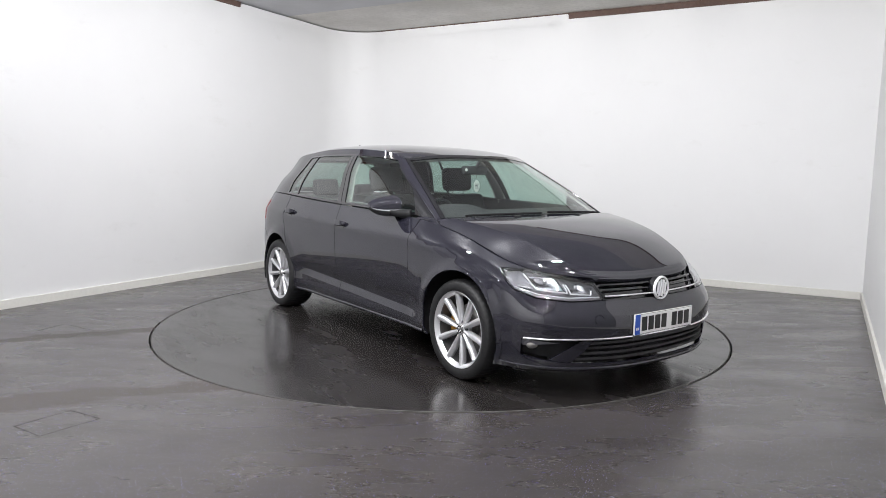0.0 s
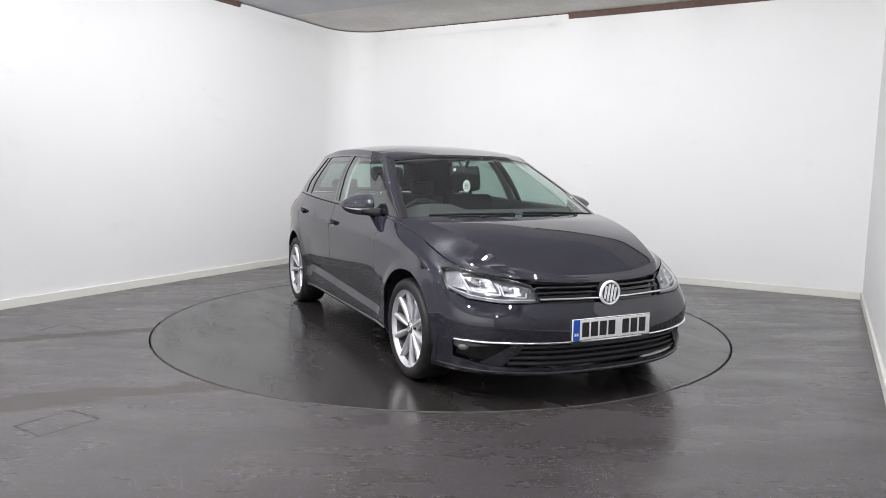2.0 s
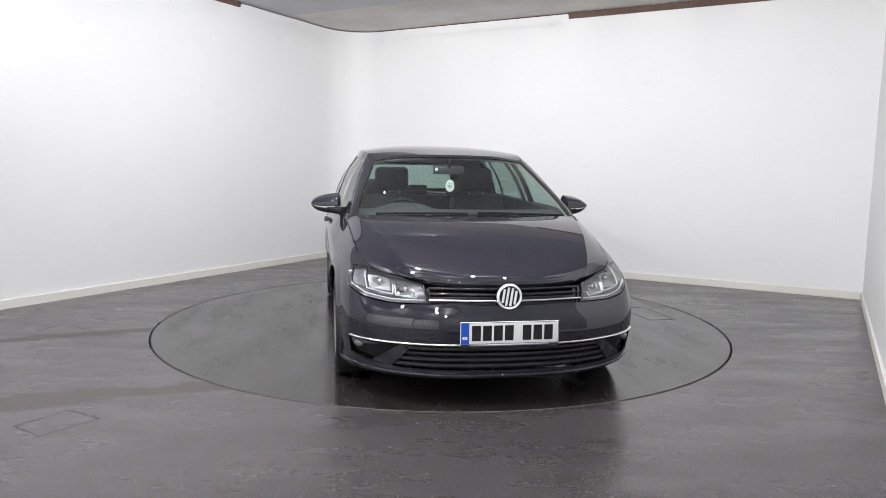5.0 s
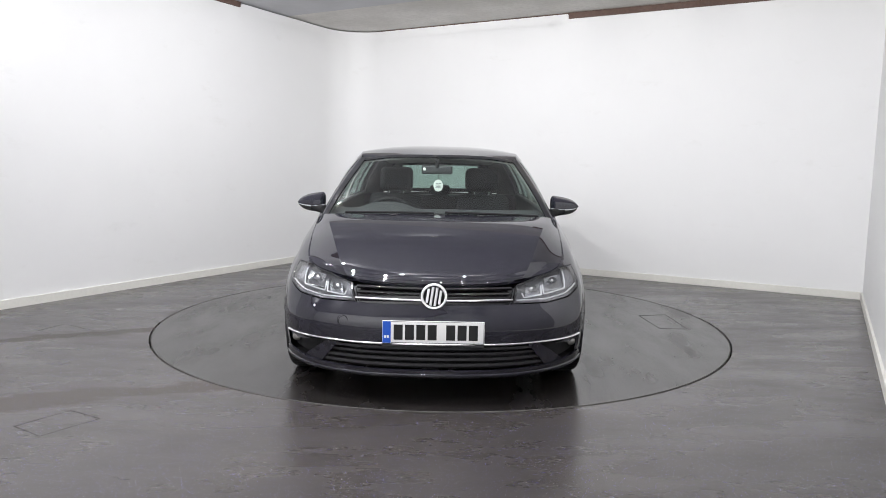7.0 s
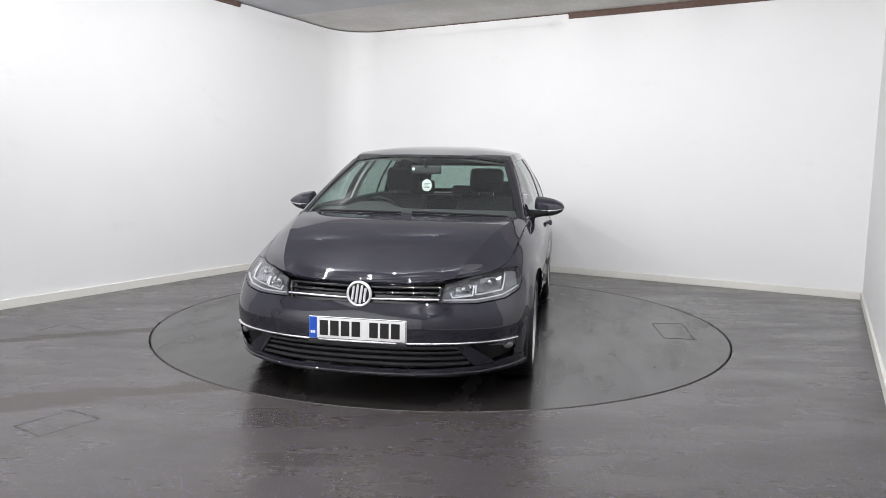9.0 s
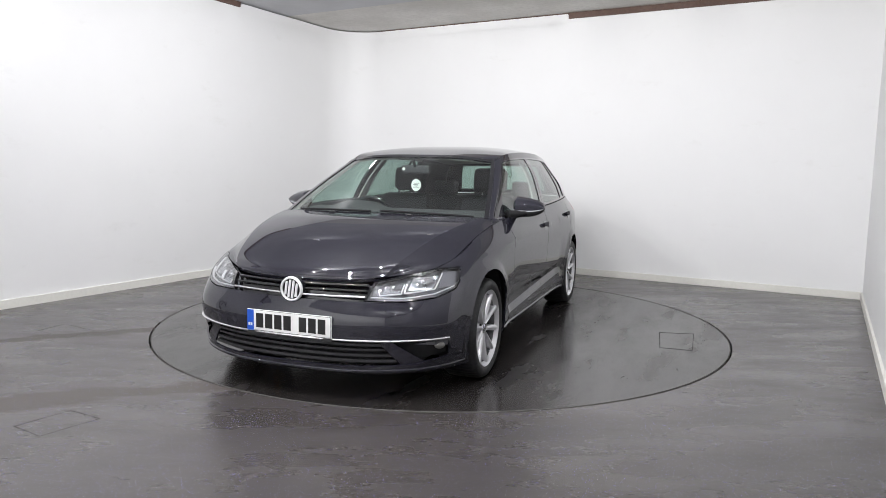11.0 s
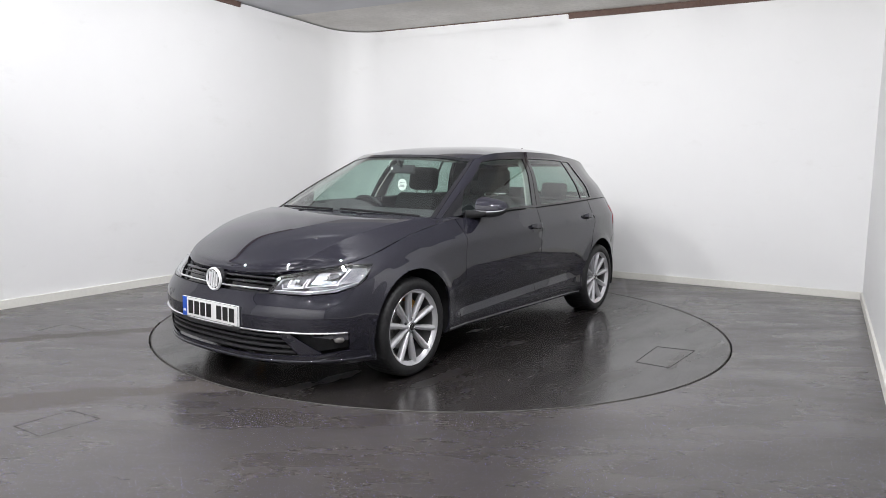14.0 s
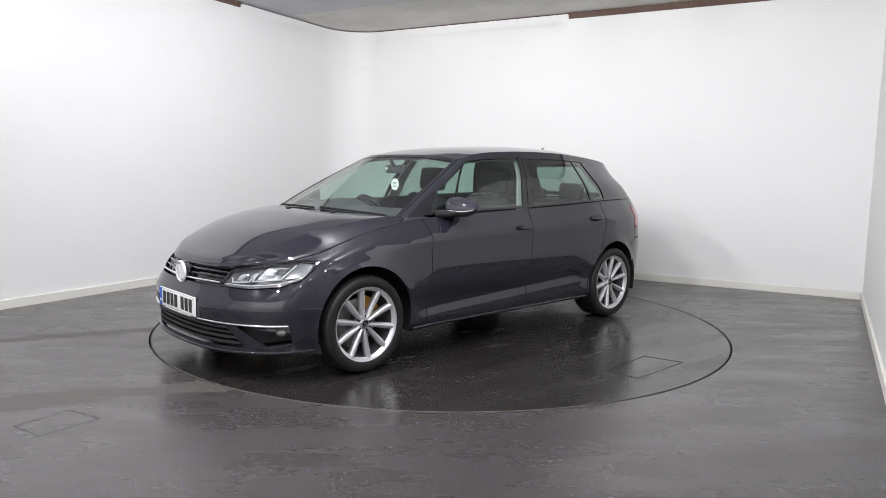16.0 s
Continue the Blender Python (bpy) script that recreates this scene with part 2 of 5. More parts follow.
def build_bay():
    # floor with a round opening for the turntable
    bm = bmesh.new()
    n = 160
    inner = [bm.verts.new(((TABLE_R + 0.014) * math.cos(2 * math.pi * i / n), (TABLE_R + 0.014) * math.sin(2 * math.pi * i / n), 0)) for i in range(n)]
    pit = [bm.verts.new((v.co.x, v.co.y, -0.06)) for v in inner]
    outer = []
    inv = BAY.inverted()
    for i in range(n):
        d = inv.to_3x3() @ Vector((math.cos(2 * math.pi * i / n), math.sin(2 * math.pi * i / n), 0))
        ts = []
        for c, lo, hi in ((d.x, A0, A1), (d.y, B0, B1)):
            if abs(c) > 1e-9:
                ts.append((hi if c > 0 else lo) / c)
        outer.append(bm.verts.new(BAY @ (d * min(ts) * 1.04)))
    for i in range(n):
        j = (i + 1) % n
        bm.faces.new((inner[i], outer[i], outer[j], inner[j]))
        bm.faces.new((pit[i], inner[i], inner[j], pit[j]))
    tagged(link_mesh("floor", bm, FLOOR, None, "dark grey speckled vinyl floor, damp and scuffed", smooth=False), "", "floor", kind="structure")
    bm = bmesh.new()
    ring_profile(bm, [(0.0001, -0.06), (TABLE_R + 0.05, -0.06)], 96, axis="z")
    tagged(link_mesh("pit", bm, GAP, None, "black pit below the turntable edge", smooth=False), "", "pit", kind="structure")
    floor_hatch([(-2.99, -0.63), (-2.91, -0.40), (-2.57, -0.61), (-2.67, -0.83)])
    floor_hatch([(-2.01, -2.52), (-1.82, -2.64), (-1.66, -2.40), (-1.86, -2.29)])
    # walls
    t = 0.15
    bay_box("wall_north", (A0 - t, B1, -0.02), (A1 + t, B1 + t, WALL_H), WALL, "white painted panel wall with faint scuffs", "wall")
    # the two front walls are unseen, added to darken the car's reflections
    bay_box("unseen_west_front", (A0 - t, B0, -0.02), (A0, -2.9, WALL_H), GREY_SURROUND, "unseen grey wall, added to dim the car's reflections", "wall")
    bay_box("unseen_east_front", (A1, B0, -0.02), (A1 + t, -1.3, WALL_H), DARK_SURROUND, "unseen dark grey wall, added to darken the car's reflections", "wall")
    bay_box("wall_west", (A0 - t, -2.9, -0.02), (A0, B1, WALL_H), WALL, "white painted panel wall, brightly lit", "wall")
    bay_box("wall_east", (A1, -1.3, -0.02), (A1 + t, B1, WALL_H), WALL, "white painted side wall close to the camera", "wall")
    bay_box("wall_south", (A0 - t, B0 - t, -0.02), (A1 + t, B0, WALL_H + 0.4), WALL, "white painted wall behind the camera", "wall")
    for nm, lo, hi in (("baseboard_north", (A0 + 0.018, B1 - 0.018, 0.0), (A1 - 0.018, B1 - 0.0, 0.075)),
                       ("baseboard_west", (A0, B0 + 0.02, 0.0), (A0 + 0.018, B1 - 0.018, 0.075)),
                       ("baseboard_east", (A1 - 0.018, B0 + 0.02, 0.0), (A1, B1 - 0.018, 0.075))):
        bay_box(nm, lo, hi, SKIRT, "cream painted skirting board, slightly dirty", "skirting board")
    # rounded corner between the two white walls, and the strips along their tops
    bm = bmesh.new()
    r, n = 0.55, 24
    lo, hi = [], []
    for i in range(n + 1):
        a = math.pi / 2 * i / n
        x, y = A0 + r - r * math.cos(a), B1 - r + r * math.sin(a)
        lo.append(bm.verts.new((x, y, 0)))
        hi.append(bm.verts.new((x, y, WALL_H)))
    for i in range(n):
        bm.faces.new((lo[i], lo[i + 1], hi[i + 1], hi[i]))
    ob = link_mesh("wall_corner", bm, WALL, None, "white rounded corner between two walls")
    ob.matrix_world = BAY
    tagged(ob, "", "wall", kind="structure")
    bm = bmesh.new()
    pts = [(A0 + 0.012, 1.10)] + [(A0 + 0.012, B1 - r - 0.1)]
    pts += [(A0 + r - (r - 0.012) * math.cos(math.pi / 2 * i / n), B1 - r + (r - 0.012) * math.sin(math.pi / 2 * i / n)) for i in range(n + 1)]
    pts += [(-0.09, B1 - 0.012)]
    rows = [[bm.verts.new((x, y, z)) for z in (2.985, 2.989, 3.082, 3.086)] for x, y in pts]
    for p, q in zip(rows, rows[1:]):
        for k in range(3):
            bm.faces.new((p[k], q[k], q[k + 1], p[k + 1]))
    ob = link_mesh("trim_top", bm, WALL, None, "white capping strip along the wall's top")
    ob.matrix_world = BAY
    tagged(ob, "", "trim", kind="structure")
    bay_box("beam_north", (-0.08, B1 - 0.02, 3.03), (A1, B1 + 0.1, 3.098), RUST, "dark brown beam above the wall", "beam")
    bay_box("beam_west", (A0 - 0.1, B0, 3.04), (A0 + 0.02, 1.08, 3.098), RUST, "dark brown beam above the wall", "beam")
    bay_box("edge_north", (A0 + r, B1 - 0.01, 3.076), (-0.08, B1 + 0.1, 3.098), RUST, "dark gap line under the ceiling", "beam")
    # ceiling
    bm = bmesh.new()
    box(bm, (A0 - 1.2, CEIL_SPLIT, CEIL_Z), (A1 + 1.2, B1 + 1.2, CEIL_Z + 0.15))
    ob = link_mesh("ceiling", bm, CONCRETE, None, "rough grey plaster ceiling, slightly stained", smooth=False)
    ob.matrix_world = BAY
    tagged(ob, "", "ceiling", kind="structure")
    # unseen near part, greyed so the bonnet mirrors a darker ceiling
    bm = bmesh.new()
    box(bm, (A0 - 1.2, B0 - 1.2, CEIL_Z), (A1 + 1.2, CEIL_SPLIT, CEIL_Z + 0.15))
    ob = link_mesh("unseen_ceiling_front", bm, GREY_SURROUND, None, "unseen grey ceiling, added to darken the bonnet's reflections", smooth=False)
    ob.matrix_world = BAY
    tagged(ob, "", "ceiling", kind="structure")


def floor_hatch(corners):
    """The thin dark outline of a cover let into the floor."""
    bm = bmesh.new()
    c = sum((Vector((*q, 0)) for q in corners), Vector()) / 4
    out = [Vector((*q, 0.0)) for q in corners]
    inn = [q + (c - q).normalized() * 0.0055 for q in out]
    for i in range(4):
        j = (i + 1) % 4
        vs = [bm.verts.new(q + Vector((0, 0, z))) for z in (0.0003, 0.0010) for q in (out[i], out[j], inn[j], inn[i])]
        bm.faces.new(vs[4:])
        for k in range(4):
            bm.faces.new((vs[k], vs[(k + 1) % 4], vs[4 + (k + 1) % 4], vs[4 + k]))
    ob = link_mesh("floor_hatch", bm, FAINT_SEAM, None, "square cover let into the damp floor", smooth=False)
    tagged(ob, "", "floor hatch", "covers in the floor")


def build_lights():
    rows = [(a, b, LIGHT_W, 0.09, (a * 1.1 - 0.25, b + 5.0, 0.40)) for a, b in SPOTS]
    # fill rows, added to brighten the front's reflections and the dim corner
    rows += [(a, b, BACK_FILL_W, 0.09, (a, B0 + 0.2, 0.6)) for a, b in BACK_FILL]
    rows += [(a, b, CORNER_FILL_W, 0.07, (A0 + 0.3, B1 - 0.3, 0.2)) for a, b in CORNER_FILL]
    rows += [(a, b, SIDE_W, 0.05, (a * 0.5, B1 - 0.2, 0.3)) for a, b in SIDE_SPOTS]
    for a, b, power, size, goal in rows:
        d = bpy.data.lights.new("ceiling_spot", "AREA")
        d.shape, d.size, d.energy, d.color = "DISK", size, power, (0.985, 0.985, 1.0)
        ob = new("ceiling_spot_lamp", d)
        p = BAY @ Vector((a, b, CEIL_Z - 0.16))
        ob.matrix_world = look(p, BAY @ Vector(goal))
        k = size / 0.09
        bm = bmesh.new()
        prof = [(0.001, 0.07), (0.055, 0.07), (0.062, 0.05), (0.062, 0.0), (0.055, 0.0), (0.052, 0.012), (0.001, 0.012)]
        ring_profile(bm, [(r * k, o * k) for r, o in prof], 24, axis="z")
        up = ob.matrix_world.to_3x3().inverted() @ Vector((0, 0, 0.159))
        tube(bm, [(0, 0, 0.06 * k), tuple(up)], 0.010, 8)
        o = link_mesh("ceiling_light", bm, SKIRT, None, "unseen white ceiling floodlight on a short arm, switched on")
        o.matrix_world = ob.matrix_world @ Matrix.Translation((0, 0, 0.002))
        tagged(o, "", "ceiling light", "ceiling lights")


def build_turntable():
    table = new("turntable")
    tagged(table, "round turntable with dark worn vinyl top", "turntable")
    bm = bmesh.new()
    ring_profile(bm, [(0.0001, 0.0), (0.6, 0.0), (1.4, 0.0), (TABLE_R - 0.003, 0.0), (TABLE_R, -0.003), (TABLE_R, -0.05)], 160, axis="z")
    part("deck", bm, DECK, table)
    rim = bmesh.new()
    ring_profile(rim, [(TABLE_R - 0.005, 0.0004), (TABLE_R - 0.004, 0.0016), (TABLE_R, 0.0016), (TABLE_R + 0.0012, 0.0004), (TABLE_R + 0.0012, -0.045)], 160, axis="z")
    part("edge_strip", rim, EDGE_METAL, table, "thin dull metal edge strip")
    # hatch let into the deck
    bm = bmesh.new()
    corners = [Vector(q) for q in ((-.285, 1.722, 0), (-.345, 1.975, 0), (.210, 1.977, 0), (.217, 1.755, 0))]
    mid = sum(corners, Vector()) / 4
    for p, q in zip(corners, corners[1:] + corners[:1]):
        ring = [p, q, q + (mid - q).normalized() * .007, p + (mid - p).normalized() * .007]
        vs = [bm.verts.new(v + Vector((0, 0, z))) for z in (.0004, .0012) for v in ring]
        bm.faces.new(vs[4:])
        for k in range(4):
            bm.faces.new((vs[k], vs[(k + 1) % 4], vs[4 + (k + 1) % 4], vs[4 + k]))
    part("hatch_frame", bm, SEAM, table, "thin dark hatch outline", smooth=False)
    return table


# ---- the car's surface, by feature lines of its left half: x forward, y to the left, z up ----
def spline_weights(t, n):
    """Catmull-Rom weights of n points at the parameters t (0 .. n-1)."""
    t = np.clip(np.asarray(t, float), 0, n - 1)
    i = np.minimum(t.astype(int), n - 2)
    f = t - i
    w = np.zeros((len(t), n + 2))
    r = np.arange(len(t))
    w[r, i] += -0.5 * f + f ** 2 - 0.5 * f ** 3
    w[r, i + 1] += 1 - 2.5 * f ** 2 + 1.5 * f ** 3
    w[r, i + 2] += 0.5 * f + 2 * f ** 2 - 1.5 * f ** 3
    w[r, i + 3] += -0.5 * f ** 2 + 0.5 * f ** 3
    out = w[:, 1:-1].copy()
    out[:, 0] += 2 * w[:, 0]
    out[:, 1] -= w[:, 0]
    out[:, -1] += 2 * w[:, -1]
    out[:, -2] -= w[:, -1]
    return out


class Shell:
    """A smooth surface through feature lines. p: metres round the car from the front's middle; v: 0 at the lowest line, 1 at the highest."""

    def __init__(self, lines, measure_line, mirror_start=True):
        c = np.array(lines, float)                      # rows, columns, xyz
        self.c = c
        self.rows, self.cols = c.shape[:2]
        # ghost columns by symmetry about y = 0 at both ends
        g0, g1 = c[:, 1:2] * [1, -1, 1], c[:, -2:-1] * [1, -1, 1]
        self.cc = np.concatenate([g0, c, g1], axis=1)
        u = np.linspace(0, self.cols - 1, 900)
        pts = self.raw(u, np.full(900, measure_line / (self.rows - 1)))
        s = np.concatenate([[0], np.cumsum(np.linalg.norm(np.diff(pts, axis=0), axis=1))])
        self.us, self.ps, self.found, self.relief = u, s, {}, None

    def raw(self, u, v):
        n = self.cols + 2
        t = np.clip(np.asarray(u, float), -0.9, self.cols - 0.1) + 1
        i = np.clip(t.astype(int), 1, n - 3)
        f = t - i
        ws = [-0.5 * f + f ** 2 - 0.5 * f ** 3, 1 - 2.5 * f ** 2 + 1.5 * f ** 3, 0.5 * f + 2 * f ** 2 - 1.5 * f ** 3, -0.5 * f ** 2 + 0.5 * f ** 3]
        wu = np.zeros((len(t), n))
        r = np.arange(len(t))
        for k in range(4):
            wu[r, i - 1 + k] += ws[k]
        wv = spline_weights(np.asarray(v) * (self.rows - 1), self.rows)
        return np.einsum("kr,kc,rcx->kx", wv, wu, self.cc)

    def at(self, p, v):
        p = np.asarray(p, float)
        u = np.interp(np.abs(p), self.ps, self.us)
        q = self.raw(u, v)
        if self.relief:
            q[:, 1] += self.relief(q[:, 0], q[:, 2])
        q[p < 0, 1] *= -1
        return q

    def at_z(self, p, z):
        """The point at p whose height is z."""
        p, z = np.asarray(p, float), np.asarray(z, float)
        lo, hi = np.zeros(len(p)), np.ones(len(p))
        for _ in range(18):
            m = (lo + hi) / 2
            up = self.at(p, m)[:, 2] < z
            lo, hi = np.where(up, m, lo), np.where(up, hi, m)
        return self.at(p, (lo + hi) / 2)

    def v_of(self, p, z):
        lo, hi = 0.0, 1.0
        for _ in range(24):
            m = (lo + hi) / 2
            lo, hi = (m, hi) if self.at([p], [m])[0, 2] < z else (lo, m)
        return (lo + hi) / 2

    def p_of(self, axis, value, z):
        key = (axis, round(value, 5), round(z, 5))
        if key not in self.found:
            self.found[key] = self.seek(axis, value, z)
        return self.found[key]

    def seek(self, axis, value, z):
        """The p at which the point of height z has that x (axis 0) or that y (axis 1, on the front)."""
        lo, hi = (0.0, self.ps[-1]) if axis == 0 else (0.0, 0.85)
        for _ in range(4):
            m = np.linspace(lo, hi, 12)
            q = self.at_z(m, np.full(12, z))[:, axis]
            k = np.nonzero(q > value if axis == 0 else q < value)[0]
            i = min(int(k[-1]) if len(k) else 0, 10)
            lo, hi = m[i], m[i + 1]
        return float((lo + hi) / 2)

    def normal(self, p, q, heights=True):
        f = self.at_z if heights else self.at
        p, q = np.asarray(p, float), np.asarray(q, float)
        e = 0.004
        a = f(p + e, q) - f(p - e, q)
        b = f(p, np.minimum(q + e, q + e)) - f(p, q - e)
        n = np.cross(a, b)
        n /= np.linalg.norm(n, axis=1)[:, None] + 1e-12
        out = f(p, q) - [0, 0, 0.55]
        n[np.einsum("ij,ij->i", n, out) < 0] *= -1
        return n


# the lower body: eighteen stations from the front's middle to the back's middle
def line(front, side, back):
    return front + side + back


L_BOTTOM = line([(2.082, 0, .160), (2.050, .345, .160), (1.940, .595, .161), (1.798, .745, .163), (1.63, .826, .166)],
                [(1.31, .835, .180), (1.00, .842, .205), (.72, .845, .205), (.20, .845, .203), (-.35, .845, .202), (-.90, .842, .200)],
                [(-1.31, .838, .205), (-1.66, .790, .23), (-1.88, .660, .25), (-2.00, .45, .26), (-2.02, 0, .26)])
L_LIP = line([(2.106, 0, .200), (2.074, .35, .200), (1.966, .606, .204), (1.828, .758, .212), (1.655, .838, .225)],
             [(1.31, .850, .245), (1.00, .864, .255), (.72, .862, .256), (.20, .863, .256), (-.35, .863, .256), (-.90, .861, .256)],
             [(-1.31, .850, .26), (-1.68, .810, .30), (-1.92, .680, .32), (-2.05, .45, .33), (-2.07, 0, .33)])
L_STRIP = line([(2.112, 0, .335), (2.085, .35, .336), (1.988, .61, .338), (1.860, .768, .342), (1.685, .846, .346)],
               [(1.31, .872, .350), (1.00, .866, .365), (.72, .857, .370), (.20, .855, .372), (-.35, .856, .375), (-.90, .859, .380)],
               [(-1.31, .862, .37), (-1.70, .825, .42), (-1.95, .69, .44), (-2.075, .45, .45), (-2.10, 0, .45)])
L_FLANK = line([(2.110, 0, .445), (2.087, .35, .446), (1.993, .61, .450), (1.867, .768, .458), (1.685, .850, .468)],
               [(1.31, .885, .500), (1.00, .886, .500), (.72, .887, .490), (.20, .888, .490), (-.35, .888, .495), (-.90, .887, .505)],
               [(-1.31, .880, .56), (-1.71, .830, .58), (-1.96, .695, .60), (-2.08, .45, .60), (-2.10, 0, .60)])
L_LAMP = line([(2.074, 0, .545), (2.042, .35, .546), (1.942, .60, .552), (1.810, .752, .570), (1.645, .838, .600)],
              [(1.31, .876, .645), (1.00, .885, .730), (.72, .889, .768), (.20, .891, .788), (-.35, .891, .800), (-.90, .889, .812)],
              [(-1.31, .873, .824), (-1.71, .814, .835), (-1.95, .690, .79), (-2.06, .45, .80), (-2.08, 0, .80)])
L_SHOULDER = line([(2.062, 0, .600), (2.020, .35, .602), (1.905, .590, .612), (1.765, .733, .640), (1.590, .806, .682)],
                  [(1.30, .842, .750), (1.00, .863, .800), (.72, .878, .820), (.20, .880, .832), (-.35, .879, .842), (-.90, .876, .852)],
                  [(-1.31, .850, .870), (-1.70, .795, .88), (-1.935, .675, .89), (-2.04, .45, .90), (-2.06, 0, .90)])
L_TOP = line([(2.028, 0, .645), (1.985, .34, .652), (1.835, .578, .678), (1.690, .700, .708), (1.520, .748, .756)],
             [(1.28, .770, .836), (1.00, .790, .898), (.75, .812, .930), (.20, .828, .950), (-.35, .833, .966), (-.90, .822, .984)],
             [(-1.31, .785, .998), (-1.67, .725, 1.003), (-1.90, .635, 1.0), (-2.00, .42, 1.0), (-2.02, 0, 1.0)])
BODY = Shell([L_BOTTOM, L_LIP, L_STRIP, L_FLANK, L_LAMP, L_SHOULDER, L_TOP], 3)
HUB_Z, HUB_X = 0.300, 1.31
ARCH_Z, ARCH_R = 0.313, 0.343
ARCHES = ((HUB_X, ARCH_Z, ARCH_R), (-HUB_X, ARCH_Z, ARCH_R))


def ease(v, a, b):
    t = np.clip((v - a) / (b - a), 0, 1)
    return t * t * (3 - 2 * t)


# pressed lines along the flank: the shoulder line, the hollow above the sill and the crest below it
def shoulder_z(x):
    return .775 + .022 * (.8 - x) / 1.8


def hollow_z(x):
    return .330 + .080 * (.8 - x) / 1.75


def crest_z(x):
    return hollow_z(x) - .046 - .012 * (.8 - x) / 1.75


def flank_relief(x, z):
    doors = ease(x, .92, .70) * ease(x, -1.00, -.72)
    h, c = hollow_z(x), crest_z(x)
    pts = np.stack([np.full_like(z, 9.0), h + .30, h, c, c - .10, np.full_like(z, -9.0)])
    out = [0.0, 0.0, -.026, -.013, -.022, -.022]
    low = np.zeros_like(z)
    for i in range(5):
        hi, lo = pts[i], pts[i + 1]
        on = (z <= hi) & (z > lo)
        f = (hi - z) / (hi - lo)
        if i == 1:
            f = f ** 1.2
        low = np.where(on, out[i] + (out[i + 1] - out[i]) * f, low)
    d = shoulder_z(x) - z
    below = np.where(d > 0, np.minimum(d / .06, 1) * ease(d, .30, .06), 0)
    along = ease(x, 1.45, 1.05) * ease(x, -1.85, -1.5)
    swell = np.zeros_like(z)
    for cx, cz, r in ARCHES:
        g = np.clip(1 - (np.hypot(x - cx, z - cz) - r) / .075, 0, 1)
        swell = np.maximum(swell, g * g * (3 - 2 * g))
    return low * doors - .0045 * below * along + .013 * swell * ease(x, -1.8, -1.6) * ease(x, 1.75, 1.6)


BODY.relief = flank_relief
CREASES = ((shoulder_z, -1.6, 1.25), (hollow_z, -.92, .84), (crest_z, -.92, .84))

# the glass house
G_BASE = line([(1.105, 0, .950), (1.080, .42, .945), (.975, .742, .930)], [(.915, .772, .930), (.717, .794, .940), (.35, .826, .955), (-.25, .832, .967), (-.80, .822, .985)],
              [(-1.28, .785, 1.001), (-1.66, .724, 1.004), (-1.90, .632, 1.0), (-2.00, .42, 1.0), (-2.02, 0, 1.0)])
G_LOW = line([(.880, 0, 1.082), (.855, .395, 1.077), (.760, .692, 1.060)], [(.680, .729, 1.065), (.533, .748, 1.074), (.26, .778, 1.085), (-.28, .787, 1.095), (-.80, .777, 1.105)],
             [(-1.245, .747, 1.113), (-1.58, .685, 1.115), (-1.81, .600, 1.11), (-1.93, .40, 1.11), (-1.95, 0, 1.11)])
G_HIGH = line([(.640, 0, 1.215), (.615, .365, 1.210), (.525, .633, 1.188)], [(.430, .676, 1.199), (.325, .691, 1.209), (.13, .715, 1.222), (-.32, .725, 1.230), (-.80, .713, 1.228)],
              [(-1.18, .683, 1.223), (-1.48, .632, 1.218), (-1.70, .555, 1.21), (-1.84, .37, 1.22), (-1.86, 0, 1.22)])
G_TOP = line([(.385, 0, 1.345), (.365, .330, 1.340), (.285, .566, 1.314)], [(.180, .592, 1.346), (.110, .601, 1.357), (-.02, .612, 1.371), (-.36, .614, 1.386), (-.80, .606, 1.384)],
             [(-1.12, .585, 1.366), (-1.42, .555, 1.343), (-1.64, .505, 1.318), (-1.80, .34, 1.330), (-1.82, 0, 1.338)])
HOUSE = Shell([G_BASE, G_LOW, G_HIGH, G_TOP], 0)


def inside(poly, x, y):
    hit = False
    for (x0, y0), (x1, y1) in zip(poly, poly[1:] + poly[:1]):
        if (y0 > y) != (y1 > y) and x < x0 + (y - y0) / (y1 - y0) * (x1 - x0):
            hit = not hit
    return hit


